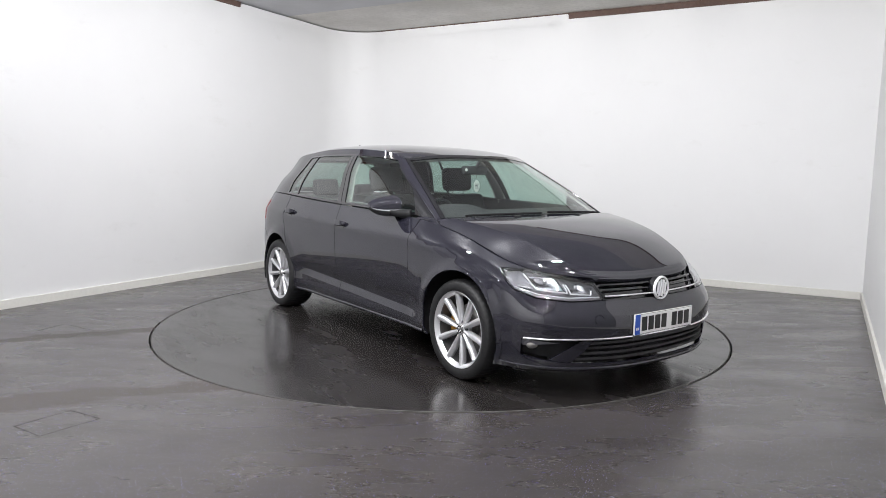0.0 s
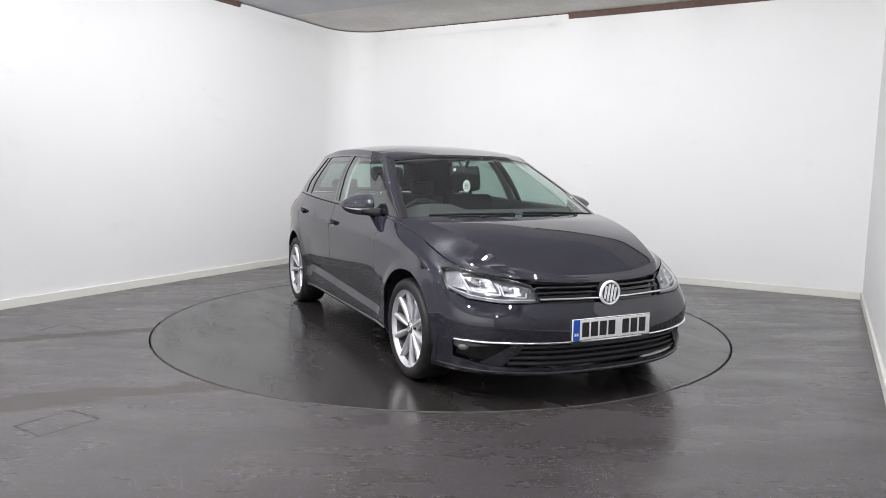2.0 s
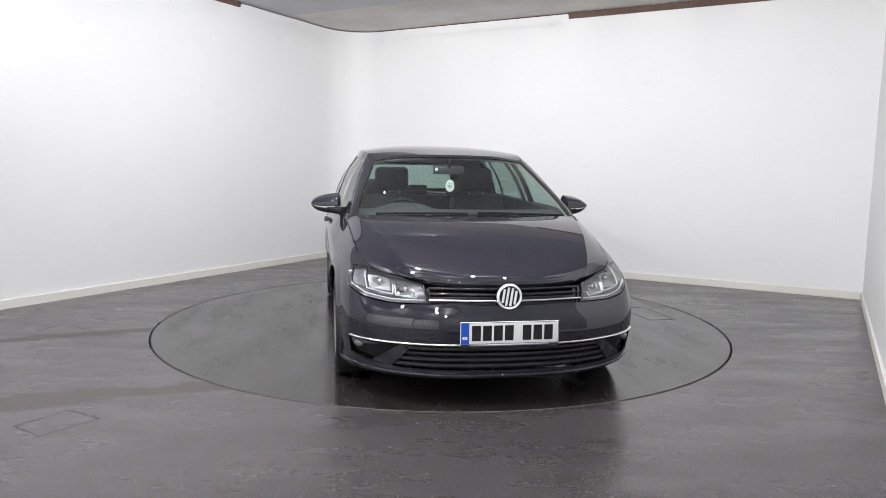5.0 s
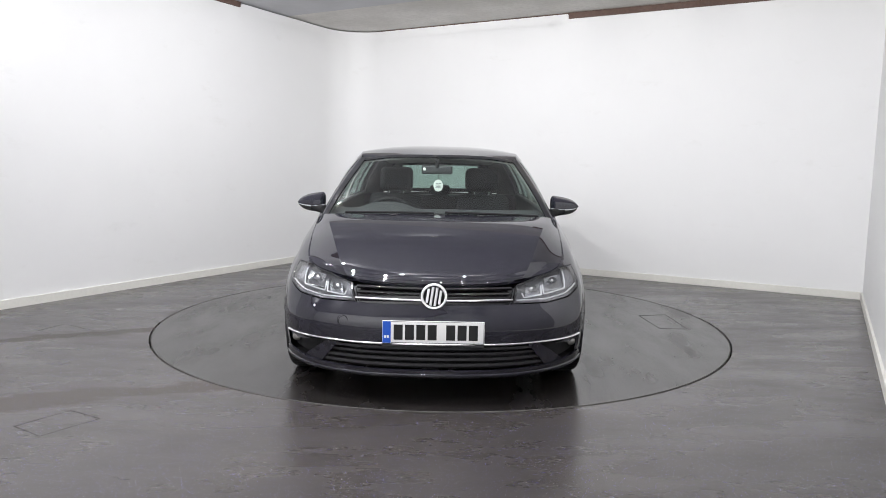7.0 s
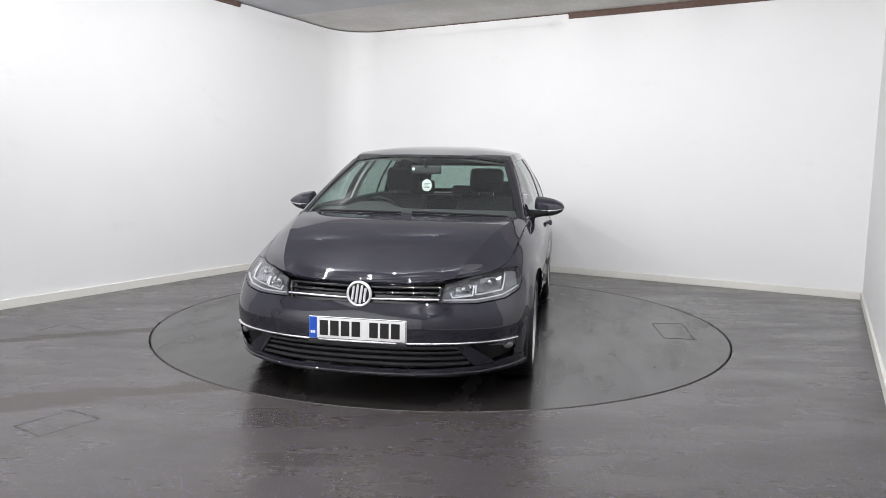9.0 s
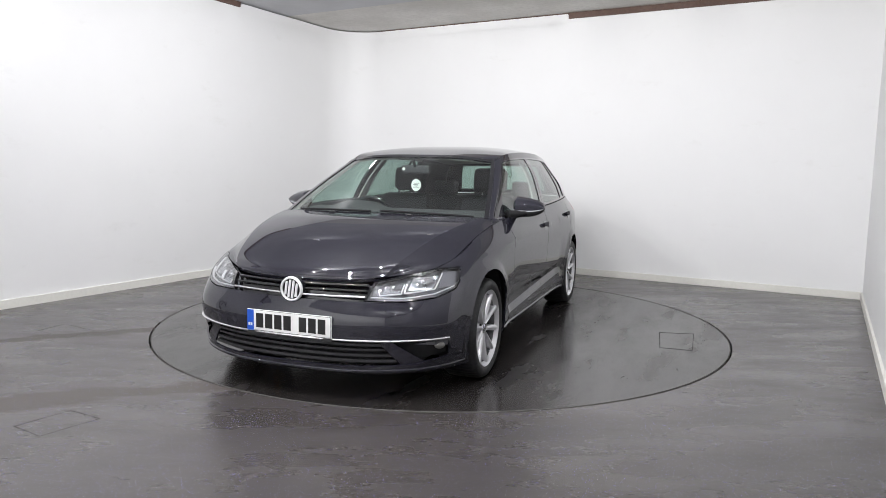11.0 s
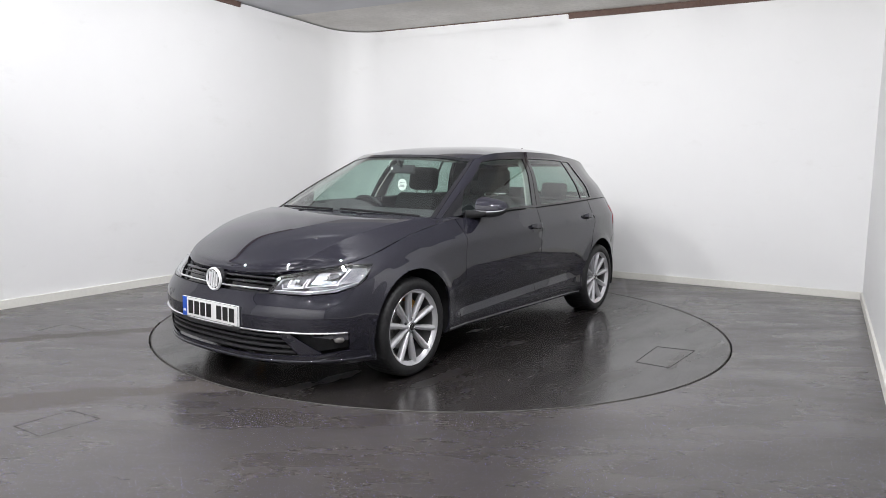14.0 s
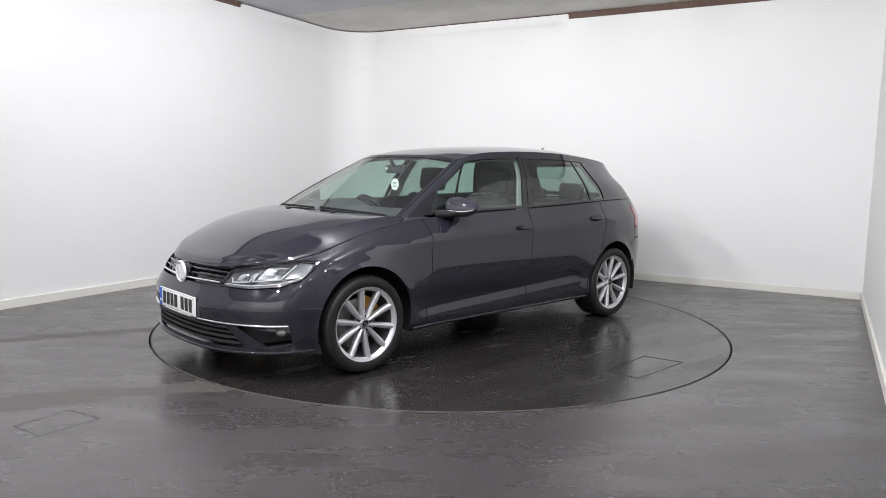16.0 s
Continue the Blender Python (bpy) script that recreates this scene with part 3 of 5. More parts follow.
def clip_grid(poly, step):
    """A fine grid cut to a polygon in the plane."""
    xs, ys = [p[0] for p in poly], [p[1] for p in poly]
    x0, x1, y0, y1 = min(xs), max(xs), min(ys), max(ys)
    nx, ny = max(2, int((x1 - x0) / step[0]) + 1), max(2, int((y1 - y0) / step[1]) + 1)
    bm = bmesh.new()
    vs = [[bm.verts.new((x0 + (x1 - x0) * i / nx, y0 + (y1 - y0) * j / ny, 0)) for j in range(ny + 1)] for i in range(nx + 1)]
    for i in range(nx):
        for j in range(ny):
            bm.faces.new((vs[i][j], vs[i + 1][j], vs[i + 1][j + 1], vs[i][j + 1]))
    for a, b in zip(poly, poly[1:] + poly[:1]):
        d = math.hypot(b[0] - a[0], b[1] - a[1])
        if d < 1e-9:
            continue
        n = Vector((b[1] - a[1], a[0] - b[0], 0)) / d
        t = Vector((b[0] - a[0], b[1] - a[1], 0)) / d
        near = []
        for f in bm.faces:
            k = [(v.co.x - a[0]) * t.x + (v.co.y - a[1]) * t.y for v in f.verts]
            m = [(v.co.x - a[0]) * n.x + (v.co.y - a[1]) * n.y for v in f.verts]
            if max(k) > -1e-4 and min(k) < d + 1e-4 and max(m) > -1e-6 and min(m) < 1e-6:
                near.append(f)
        geom = list({v for f in near for v in f.verts}) + list({e for f in near for e in f.edges}) + near
        bmesh.ops.bisect_plane(bm, geom=geom, plane_co=(a[0], a[1], 0), plane_no=n, dist=1e-6)
    out = [f for f in bm.faces if not inside(poly, *f.calc_center_median()[:2])]
    bmesh.ops.delete(bm, geom=out, context="FACES")
    bmesh.ops.remove_doubles(bm, verts=bm.verts[:], dist=0.0005)
    return bm


def fold(bm, step):
    """Draws the grid onto the pressed lines, so that they stay sharp."""
    vs = list(bm.verts)
    flat = np.array([v.co for v in vs])
    x = BODY.at_z(flat[:, 0], flat[:, 1])[:, 0]
    for line_z, x0, x1 in CREASES:
        z = line_z(x)
        hit = (np.abs(flat[:, 1] - z) < .52 * step) & (x > x0) & (x < x1)
        picked = set()
        for i in np.nonzero(hit)[0]:
            vs[i].co.y = z[i]
            picked.add(vs[i])
        if not picked:
            continue
        for f in list(bm.faces):
            two = [v for v in f.verts if v in picked]
            if len(two) == 2 and not any(e for e in two[0].link_edges if two[1] in e.verts):
                bmesh.ops.connect_verts(bm, verts=two)
        for e in bm.edges:
            if e.verts[0] in picked and e.verts[1] in picked:
                e.smooth = False


def panel(poly, shell=None, offset=0.0, step=(0.03, 0.03), heights=True, arches=(), rim=0.012, side=1):
    """A piece of the car's skin: a polygon in (p, height) or (p, v), laid on the shell, with its edges turned in."""
    shell = shell or BODY
    bm = clip_grid(poly, step)
    if shell is BODY and heights:
        fold(bm, step[1])
    bm.verts.index_update()
    bm.verts.ensure_lookup_table()
    flat = np.array([v.co for v in bm.verts])
    pts = (shell.at_z if heights else shell.at)(flat[:, 0], flat[:, 1])
    nor = shell.normal(flat[:, 0], flat[:, 1], heights)
    pts = pts + nor * offset
    for v, q in zip(bm.verts, pts):
        v.co = q
    normals = {v.index: Vector(k) for v, k in zip(bm.verts, nor)}
    for (cx, cz, r) in arches:
        dead = []
        for f in bm.faces:
            if all((v.co.x - cx) ** 2 + (v.co.z - cz) ** 2 < r * r for v in f.verts):
                dead.append(f)
        bmesh.ops.delete(bm, geom=dead, context="FACES")
        for v in bm.verts:
            dx, dz = v.co.x - cx, v.co.z - cz
            d = math.hypot(dx, dz)
            if 1e-6 < d < r:
                v.co.x, v.co.z = cx + dx * r / d, cz + dz * r / d
    bmesh.ops.recalc_face_normals(bm, faces=bm.faces[:])
    if bm.faces and sum(f.normal.dot(normals.get(f.verts[0].index, Vector((0, 0, 1)))) for f in bm.faces) < 0:
        bmesh.ops.reverse_faces(bm, faces=bm.faces[:])
    if rim:
        edges = [e for e in bm.edges if e.is_boundary]
        src = {v for e in edges for v in e.verts}
        keep = {v: normals.get(v.index, Vector((0, 1, 0))) for v in src}
        copies = {v: bm.verts.new(v.co - keep[v] * rim) for v in src}
        for e in edges:
            a, b = e.verts
            f = e.link_faces[0]
            ls = [l for l in f.loops if l.edge == e][0]
            if ls.vert == b:
                a, b = b, a
            try:
                bm.faces.new((b, a, copies[a], copies[b]))
            except ValueError:
                pass
    if side < 0:
        flip(bm)
    return bm


def flip(bm):
    for v in bm.verts:
        v.co.y = -v.co.y
    bmesh.ops.reverse_faces(bm, faces=bm.faces[:])
    return bm


def join(*bms):
    out = bmesh.new()
    for b in bms:
        me = bpy.data.meshes.new("tmp")
        b.to_mesh(me)
        b.free()
        out.from_mesh(me)
        bpy.data.meshes.remove(me)
    return out


# ---- the car ----


def px(x, z):
    return BODY.p_of(0, x, z)


def py(y, z):
    return BODY.p_of(1, y, z)


def p_at_v(shell, axis, value, v):
    lo, hi = (0.0, shell.ps[-1]) if axis == 0 else (0.0, 0.85)
    for _ in range(26):
        m = (lo + hi) / 2
        q = shell.at([m], [v])[0, axis]
        before = q > value if axis == 0 else q < value
        lo, hi = (m, hi) if before else (lo, m)
    return (lo + hi) / 2


def top_points(xs, drop=0.004):
    """Points along the body's top line, for outlines."""
    out = []
    for x in xs:
        p = p_at_v(BODY, 0, x, 1.0)
        out.append((p, BODY.at([p], [1.0])[0, 2] - drop))
    return out


def X(*pairs):
    return [(px(x, z), z) for x, z in pairs]


def Y(*pairs):
    return [(py(y, z), z) for y, z in pairs]


LAMP_OUT = X((1.585, .698))
LAMP_LOW = Y((.408, .549), (.60, .546)) + X((1.83, .563), (1.72, .602))
LAMP_TOP = top_points((1.705, 1.78, 1.84), 0.003) + Y((.52, .660), (.432, .636))


def both(poly):
    """A left half outline that starts with its two points at p = 0, with its mirror image added."""
    return poly[1:] + poly[:1] + [(-p, z) for p, z in reversed(poly[2:])]


def grid_mesh(f, n, m):
    bm = bmesh.new()
    vs = [[bm.verts.new(f(i / n, j / m)) for j in range(m + 1)] for i in range(n + 1)]
    for i in range(n):
        for j in range(m):
            bm.faces.new((vs[i][j], vs[i][j + 1], vs[i + 1][j + 1], vs[i + 1][j]))
    bm.verts.index_update()
    return bm


def lerp_list(t, values):
    w = spline_weights([t * (len(values) - 1)], len(values))[0]
    return sum(a * b for a, b in zip(w, values))


def bonnet_mesh():
    """The bonnet: a flat-domed middle between two sharp creases, with sides that fall to the wings."""
    mid = [(2.026, .648), (2.014, .669), (1.962, .709), (1.70, .838), (1.39, .918), (1.135, .948)]
    crease = [(1.930, .462, .661), (1.906, .482, .684), (1.822, .524, .742), (1.57, .600, .843), (1.31, .664, .902), (1.050, .722, .938)]
    edge = []
    for x in (1.698, 1.650, 1.55, 1.37, 1.17, .985):
        q = BODY.at([p_at_v(BODY, 0, x, 1.0)], [1.0])[0]
        edge.append((q[0], q[1] - 0.004, q[2] + 0.003))
    front = [BODY.at([py_top(y)], [1.0])[0] for y in np.linspace(0, .70, 15)]
    na, nb, ns = 24, 10, 60

    def lay(points, s):
        w = spline_weights([s * 5], 6)[0]
        return [sum(k * q[i] for k, q in zip(w, points)) for i in range(len(points[0]))]

    def f(s, r):
        k = r * 2 * (na + nb) - (na + nb)
        sign, k = (-1 if k < 0 else 1), abs(k)
        (mx, mz), c, e = lay(mid, s), lay(crease, s), lay(edge, s)
        if k <= na:
            a = k / na
            q = [mx + (c[0] - mx) * a ** 2.4, c[1] * a, mz + (c[2] - mz) * a ** 2.7]
        else:
            a = (k - na) / nb
            q = [c[i] + (e[i] - c[i]) * a for i in range(3)]
            q[2] += .006 * math.sin(math.pi * a)
        # the front edge follows the top of the grille and lamps
        j = min(q[1], .698) / .05
        i = min(int(j), 13)
        g = front[i] + (front[i + 1] - front[i]) * (j - i)
        w = max(0, 1 - s / .07) ** 2
        q = [q[0] + (g[0] - q[0]) * w, q[1], q[2] + (g[2] - q[2]) * w]
        return Vector((q[0], sign * q[1], q[2]))

    bm = grid_mesh(f, ns, 2 * (na + nb))
    bm.verts.ensure_lookup_table()
    row = 2 * (na + nb) + 1
    lines = {i * row + nb for i in range(4, ns + 1)} | {i * row + nb + 2 * na for i in range(4, ns + 1)}
    for e in bm.edges:
        p, q = (v.index for v in e.verts)
        if p in lines and q in lines:
            e.smooth = False
    bmesh.ops.recalc_face_normals(bm, faces=bm.faces[:])
    if sum(fc.normal.z for fc in bm.faces) < 0:
        bmesh.ops.reverse_faces(bm, faces=bm.faces[:])
    edges = [e for e in bm.edges if e.is_boundary]
    r = bmesh.ops.extrude_edge_only(bm, edges=edges)
    for v in [g for g in r["geom"] if isinstance(g, bmesh.types.BMVert)]:
        v.co.z -= 0.016
        v.co.x -= 0.006
    return bm


def py_top(y):
    return p_at_v(BODY, 1, y, 1.0)


ROOF_MID = [1.345, 1.398, 1.426, 1.438, 1.438, 1.426, 1.399, 1.342]
PC = [float(np.interp(i, HOUSE.us, HOUSE.ps)) for i in range(HOUSE.cols)]


def roof_mesh(drop=0.0, n=56, m=40):
    def f(s, r):
        y = 2 * r - 1
        e = HOUSE.at([PC[2] + (PC[10] - PC[2]) * s], [1.0])[0]
        cx, cz = .385 + (-1.82 - .385) * s, lerp_list(s, ROOF_MID)
        a = abs(y)
        return Vector((cx + (e[0] - cx) * a * a, e[1] * y, cz + (e[2] - cz) * a ** 2.6 - drop))
    bm = grid_mesh(f, n, m)
    bmesh.ops.recalc_face_normals(bm, faces=bm.faces[:])
    if sum(fc.normal.z for fc in bm.faces) < 0:
        bmesh.ops.reverse_faces(bm, faces=bm.faces[:])
    return bm


def disc(bm, r, y0, y1, segments=24):
    ring_profile(bm, [(0.0004, y1), (r * .92, y1), (r, y1 - (y1 - y0) * .3), (r, y0)], segments)
    return bm


def spoke(bm, a_in, a_out, r0, r1, w0, w1):
    """One spoke of a dished alloy wheel; the wheel's face looks along +y."""
    n = 6
    rows = []
    for i in range(n + 1):
        t = i / n
        a = a_in + (a_out - a_in) * t
        r = r0 + (r1 - r0) * t
        w = w0 + (w1 - w0) * math.sin(math.pi * min(1, t * .62)) ** 1.0 if t < .8 else w1 * (1 - .12 * (t - .8) / .2)
        y = .842 + .004 * math.sin(math.pi * t) + .018 * t ** 2
        c = Vector((r * math.cos(a), y, r * math.sin(a)))
        s = Vector((-math.sin(a), 0, math.cos(a)))
        rows.append([bm.verts.new(c + s * k * w + Vector((0, d, 0))) for k, d in ((-1, -.032), (-.95, -.007), (-.70, -.001), (0, .0035), (.70, -.001), (.95, -.007), (1, -.032))])
    for p, q in zip(rows, rows[1:]):
        for k in range(6):
            bm.faces.new((p[k], p[k + 1], q[k + 1], q[k]))


def build_wheel(car, x, s):
    hub = new("wheel")
    hub.parent = car
    hub.matrix_basis = pose(x, 0, HUB_Z, 0, 25 if x > 0 else 10, 0 if s > 0 else 180)
    R = .301
    bm = bmesh.new()
    prof = [(.222, .862), (.234, .872), (.252, .877), (.272, .876), (.287, .868), (.296, .852), (.2998, .828), (R, .800), (R, .72), (.298, .672), (.285, .655), (.24, .650)]
    ring_profile(bm, prof, 168)
    # tread grooves across the shoulder
    for v in bm.verts:
        r = math.hypot(v.co.x, v.co.z)
        if r > .295 and v.co.y < .86:
            k = int(round(math.atan2(v.co.z, v.co.x) / (2 * math.pi) * 168)) % 3 == 0
            f = (r - .0035 * k) / r
            v.co.x *= f
            v.co.z *= f
    turn = hub.matrix_basis
    for v in bm.verts:
        w = turn @ v.co
        if w.z < 0.001:
            w.z = 0.001
            v.co = turn.inverted() @ w
    bmesh.ops.recalc_face_normals(bm, faces=bm.faces[:])
    part("tyre", bm, RUBBER, hub, "black road tyre")
    bm = bmesh.new()
    ring_profile(bm, [(.2285, .858), (.2315, .866), (.2285, .8705), (.222, .868), (.214, .858), (.205, .845)], 80)
    bmesh.ops.recalc_face_normals(bm, faces=bm.faces[:])
    rim = part("rim", bm, ALLOY, hub, "bright machined alloy rim")
    bm = bmesh.new()
    ring_profile(bm, [(.205, .846), (.198, .80), (.192, .70), (.190, .66)], 64)
    bmesh.ops.reverse_faces(bm, faces=bm.faces[:])
    part("barrel", bm, BARREL, rim)
    for k in range(5):
        a = 2 * math.pi * k / 5 + math.pi / 2
        for d in (-1, 1):
            bm = bmesh.new()
            spoke(bm, a + d * radians(16.5), a + d * radians(17.8), .036, .2135, .0095, .0190)
            bmesh.ops.recalc_face_normals(bm, faces=bm.faces[:])
            part("spoke", bm, ALLOY, rim)
    bm = bmesh.new()
    ring_profile(bm, [(.0004, .846), (.024, .846), (.027, .844), (.030, .838), (.046, .834), (.054, .826), (.058, .80)], 40)
    bmesh.ops.recalc_face_normals(bm, faces=bm.faces[:])
    part("hub", bm, ALLOY, rim)
    bm = bmesh.new()
    disc(bm, .027, .840, .849, 28)
    part("hub_cap", bm, GLOSS_BLACK, rim, "black hub cap with a bright ring")
    bm = bmesh.new()
    ring_profile(bm, [(.021, .848), (.0225, .851), (.025, .851), (.0265, .848)], 28)
    for a, b in (((-.006, .014), (-.006, -.014)), ((.006, .014), (.006, -.014))):
        tube(bm, [(a[0], .8495, a[1]), (b[0], .8495, b[1])], .002, 6)
    part("cap_ring", bm, CHROME, rim)
    for k in range(5):
        a = 2 * math.pi * (k + .5) / 5 + math.pi / 2
        bm = bmesh.new()
        disc(bm, .0095, .815, .838, 10)
        bmesh.ops.translate(bm, verts=bm.verts[:], vec=(.044 * math.cos(a), 0, .044 * math.sin(a)))
        part("wheel_bolt", bm, BLACK_PLASTIC, rim)
    bm = bmesh.new()
    ring_profile(bm, [(.02, .775), (.075, .775), (.08, .76), (.142, .76), (.145, .757), (.145, .738)], 56)
    part("brake_disc", bm, STEEL, hub, "dull steel brake disc")
    bm = bmesh.new()
    a0 = radians(150 if x > 0 else 30) if s > 0 else radians(30 if x > 0 else 150)
    ring_profile(bm, [(.10, .79), (.165, .79), (.17, .78), (.17, .72), (.10, .72)], 12, a0 - .45, a0 + .45)
    part("brake_caliper", bm, ORANGE if x > 0 else STEEL, hub)
    return hub


def bead(pts, height, bulge, lift=0.0, sections=8):
    """A half-round bright strip along points (p, z) of the body, tapered at its ends."""
    pts = np.array(pts)
    seg = np.concatenate([[0], np.cumsum(np.hypot(*np.diff(pts, axis=0).T))])
    n = max(12, int(seg[-1] / .02))
    t = np.linspace(0, seg[-1], n + 1)
    p, z = np.interp(t, seg, pts[:, 0]), np.interp(t, seg, pts[:, 1])
    rows = []
    bm = bmesh.new()
    for k in range(sections + 1):
        a = math.pi * k / sections
        zz = z - math.cos(a) * height / 2
        q = BODY.at_z(p, zz) + BODY.normal(p, zz) * (lift + bulge * math.sin(a) - .004 * (k in (0, sections)))
        rows.append([bm.verts.new(v) for v in q])
    for a, b in zip(rows, rows[1:]):
        for i in range(n):
            bm.faces.new((a[i], a[i + 1], b[i + 1], b[i]))
    bmesh.ops.recalc_face_normals(bm, faces=bm.faces[:])
    return bm


def mirrored(pts):
    return [(-p, z) for p, z in reversed(pts) if p > 1e-9] + pts


def build_front(car):
    # bumper skin
    shut = X((1.655, .640), (1.640, .500), (1.60, .30), (1.60, .233))
    upper = [(0, .354), (0, .542)] + Y((.425, .545), (.60, .541)) + X((1.83, .558), (1.72, .597)) + shut + X((1.74, .243), (1.785, .25)) + X((1.800, .345), (1.815, .354))
    bumper = part("front_bumper", panel(both(upper), step=(.028, .02), arches=ARCHES[:1]), PAINT, car)
    lower = [(0, .162), (0, .206)] + Y((.35, .206), (.56, .211), (.66, .218)) + X((1.79, .246), (1.74, .24), (1.60, .23), (1.60, .170), (1.77, .166)) + Y((.60, .163), (.35, .162))
    part("chin", panel(both(lower), offset=.005, step=(.03, .010), arches=ARCHES[:1]), PAINT, bumper)
    # lower intake with its slats
    intake = [(0, .172), (0, .336)] + Y((.50, .337), (.56, .30), (.60, .176), (.35, .173))
    part("intake", panel(both(intake), offset=-.045, step=(.04, .03)), VOID, bumper)
    for z, h, o in ((.232, .012, -.006), (.262, .012, -.010), (.292, .011, -.014), (.322, .013, -.004)):
        e = .575 if z < .3 else .55
        slat = [(0, z - h / 2), (0, z + h / 2)] + Y((e, z + h / 2), (e + .004, z - h / 2))
        part("intake_slat", panel(both(slat), offset=o, step=(.04, .02), rim=.03), BLACK_PLASTIC, bumper)
    for s in (1, -1):
        fin = Y((.50, .334), (.565, .336), (.70, .228), (.655, .220), (.60, .214))
        part("bumper_fin", panel(fin, offset=-.004, step=(.025, .02), side=s), PAINT, bumper)
        recess = Y((.56, .342), (.60, .342)) + X((1.80, .342), (1.785, .250)) + Y((.665, .226))
        part("fog_recess", panel(recess, offset=-.035, step=(.03, .03), side=s), VOID, bumper)
        q = BODY.at_z([px(1.845, .305)], [.305])[0]
        bm = bmesh.new()
        bmesh.ops.create_uvsphere(bm, u_segments=20, v_segments=12, radius=1.0)
        bmesh.ops.transform(bm, matrix=Matrix.Translation((q[0] - .012, (q[1] - .012) * s, q[2])) @ pose(0, 0, 0, 0, 0, 38 * s) @ Matrix.Diagonal((.012, .030, .019, 1)), verts=bm.verts[:])
        fog = part("fog_lamp", bm, STEEL, bumper, "round clear fog lamp")
        surround = Y((.665, .322)) + X((1.80, .336), (1.79, .316), (1.80, .300))
        part("fog_bezel", panel(surround, offset=-.014, step=(.02, .01), side=s), LAMP_GREY, bumper)
    # bright strip across the bumper
    strip = [(0, .345)] + Y((.35, .3455), (.62, .347)) + X((1.86, .3485), (1.812, .349))
    part("bright_strip", bead(mirrored(strip), .013, .009, .001), CHROME, bumper, "slim chrome strip")
    lip = [(0, .181)] + Y((.35, .181), (.60, .184)) + X((1.80, .190), (1.66, .197))
    part("chin_lip", bead(mirrored(lip), .018, .010, .004), PAINT, bumper)
    # tow eye cover
    c = BODY.at_z([py(.475, .452)], [.452])[0]
    bm = bmesh.new()
    ring_profile(bm, [(.0262, 0), (.0262, .0015), (.0285, .0015), (.0285, 0)], 28, axis="z")
    bmesh.ops.transform(bm, matrix=Matrix.Translation((c[0] + .0015, -c[1], c[2])) @ pose(0, 0, 0, 0, 90, 0) @ pose(0, 0, 0, 12, 0, 0), verts=bm.verts[:])
    part("tow_cover", bm, GLOSS_BLACK, bumper, "round towing eye cover")
    # grille
    band = [(0, .547), (0, .640)] + Y((.34, .643), (.426, .634), (.405, .552), (.34, .548))
    grille = part("grille", panel(both(band), offset=-.028, step=(.04, .03)), GLOSS_BLACK, car, "gloss black front grille with a chrome bar")
    for z, h, o, m in ((.565, .014, .000, CHROME), (.598, .012, -.012, GLOSS_BLACK), (.626, .014, -.012, GLOSS_BLACK)):
        k = [(0, z)] + Y((.34, z + .002), (.409, z + .001))
        part("grille_bar", bead(mirrored(k), h, .010, o), m, grille)
    # round emblem in plain shapes
    at = Matrix.Translation((2.074, 0, .590)) @ pose(0, 0, 0, 0, -8, -90)
    bm = bmesh.new()
    disc(bm, .066, -.03, .008, 40)
    bmesh.ops.transform(bm, matrix=at, verts=bm.verts[:])
    emblem = part("emblem", bm, GLOSS_BLACK, car, "round chrome emblem on black")
    bm = bmesh.new()
    ring_profile(bm, [(.0545, .006), (.056, .015), (.061, .018), (.066, .014), (.068, .004)], 48)
    bmesh.ops.recalc_face_normals(bm, faces=bm.faces[:])
    bmesh.ops.transform(bm, matrix=at, verts=bm.verts[:])
    part("emblem_ring", bm, EMBLEM_CHROME, emblem)
    bars = [((x, -h), (x, h)) for x, h in ((-.032, .036), (-.011, .048), (.011, .048), (.032, .036))]
    for p, q in bars:
        bm = bmesh.new()
        tube(bm, [(p[0], .011, p[1]), (q[0], .011, q[1])], .0066, 8)
        bmesh.ops.recalc_face_normals(bm, faces=bm.faces[:])
        bmesh.ops.transform(bm, matrix=at, verts=bm.verts[:])
        part("emblem_bar", bm, EMBLEM_CHROME, emblem)
    # number plate with bars for its characters
    bm = bmesh.new()
    box(bm, (2.098, -.262, .333), (2.114, .262, .3525))
    holder = part("plate_holder", bm, BLACK_PLASTIC, car, smooth=False)
    bm = bmesh.new()
    for k in range(26):
        box(bm, (2.1142, -.118 + k * .0092, .3405), (2.1148, -.118 + k * .0092 + .0062, .3455))
    part("small_print", bm, PLATE_WHITE, holder, smooth=False)
    bm = bmesh.new()
    box(bm, (2.106, -.262, .350), (2.117, .262, .4665), .003)
    plate = part("number_plate", bm, PLATE_WHITE, car, "white number plate with black bars and blue band")
    bm = bmesh.new()
    box(bm, (2.1172, -.260, .352), (2.1180, -.218, .4645))
    part("blue_band", bm, PLATE_BLUE, plate, smooth=False)
    bm = bmesh.new()
    for lo, hi in (((-.252, .377), (-.241, .392)), ((-.238, .377), (-.227, .392))):
        box(bm, (2.1182, lo[0], lo[1]), (2.1187, hi[0], hi[1]))
    part("band_mark", bm, PLATE_WHITE, plate, smooth=False)
    bm = bmesh.new()
    for lo, hi in (((-.216, .3525), (.2595, .3545)), ((-.216, .4625), (.2595, .4645)), ((.2575, .3545), (.2595, .4625))):
        box(bm, (2.1171, lo[0], lo[1]), (2.1176, hi[0], hi[1]))
    part("plate_border", bm, INK, plate, smooth=False)
    for y in (-.203, -.145, -.087, -.029, .066, .124, .182):
        bm = bmesh.new()
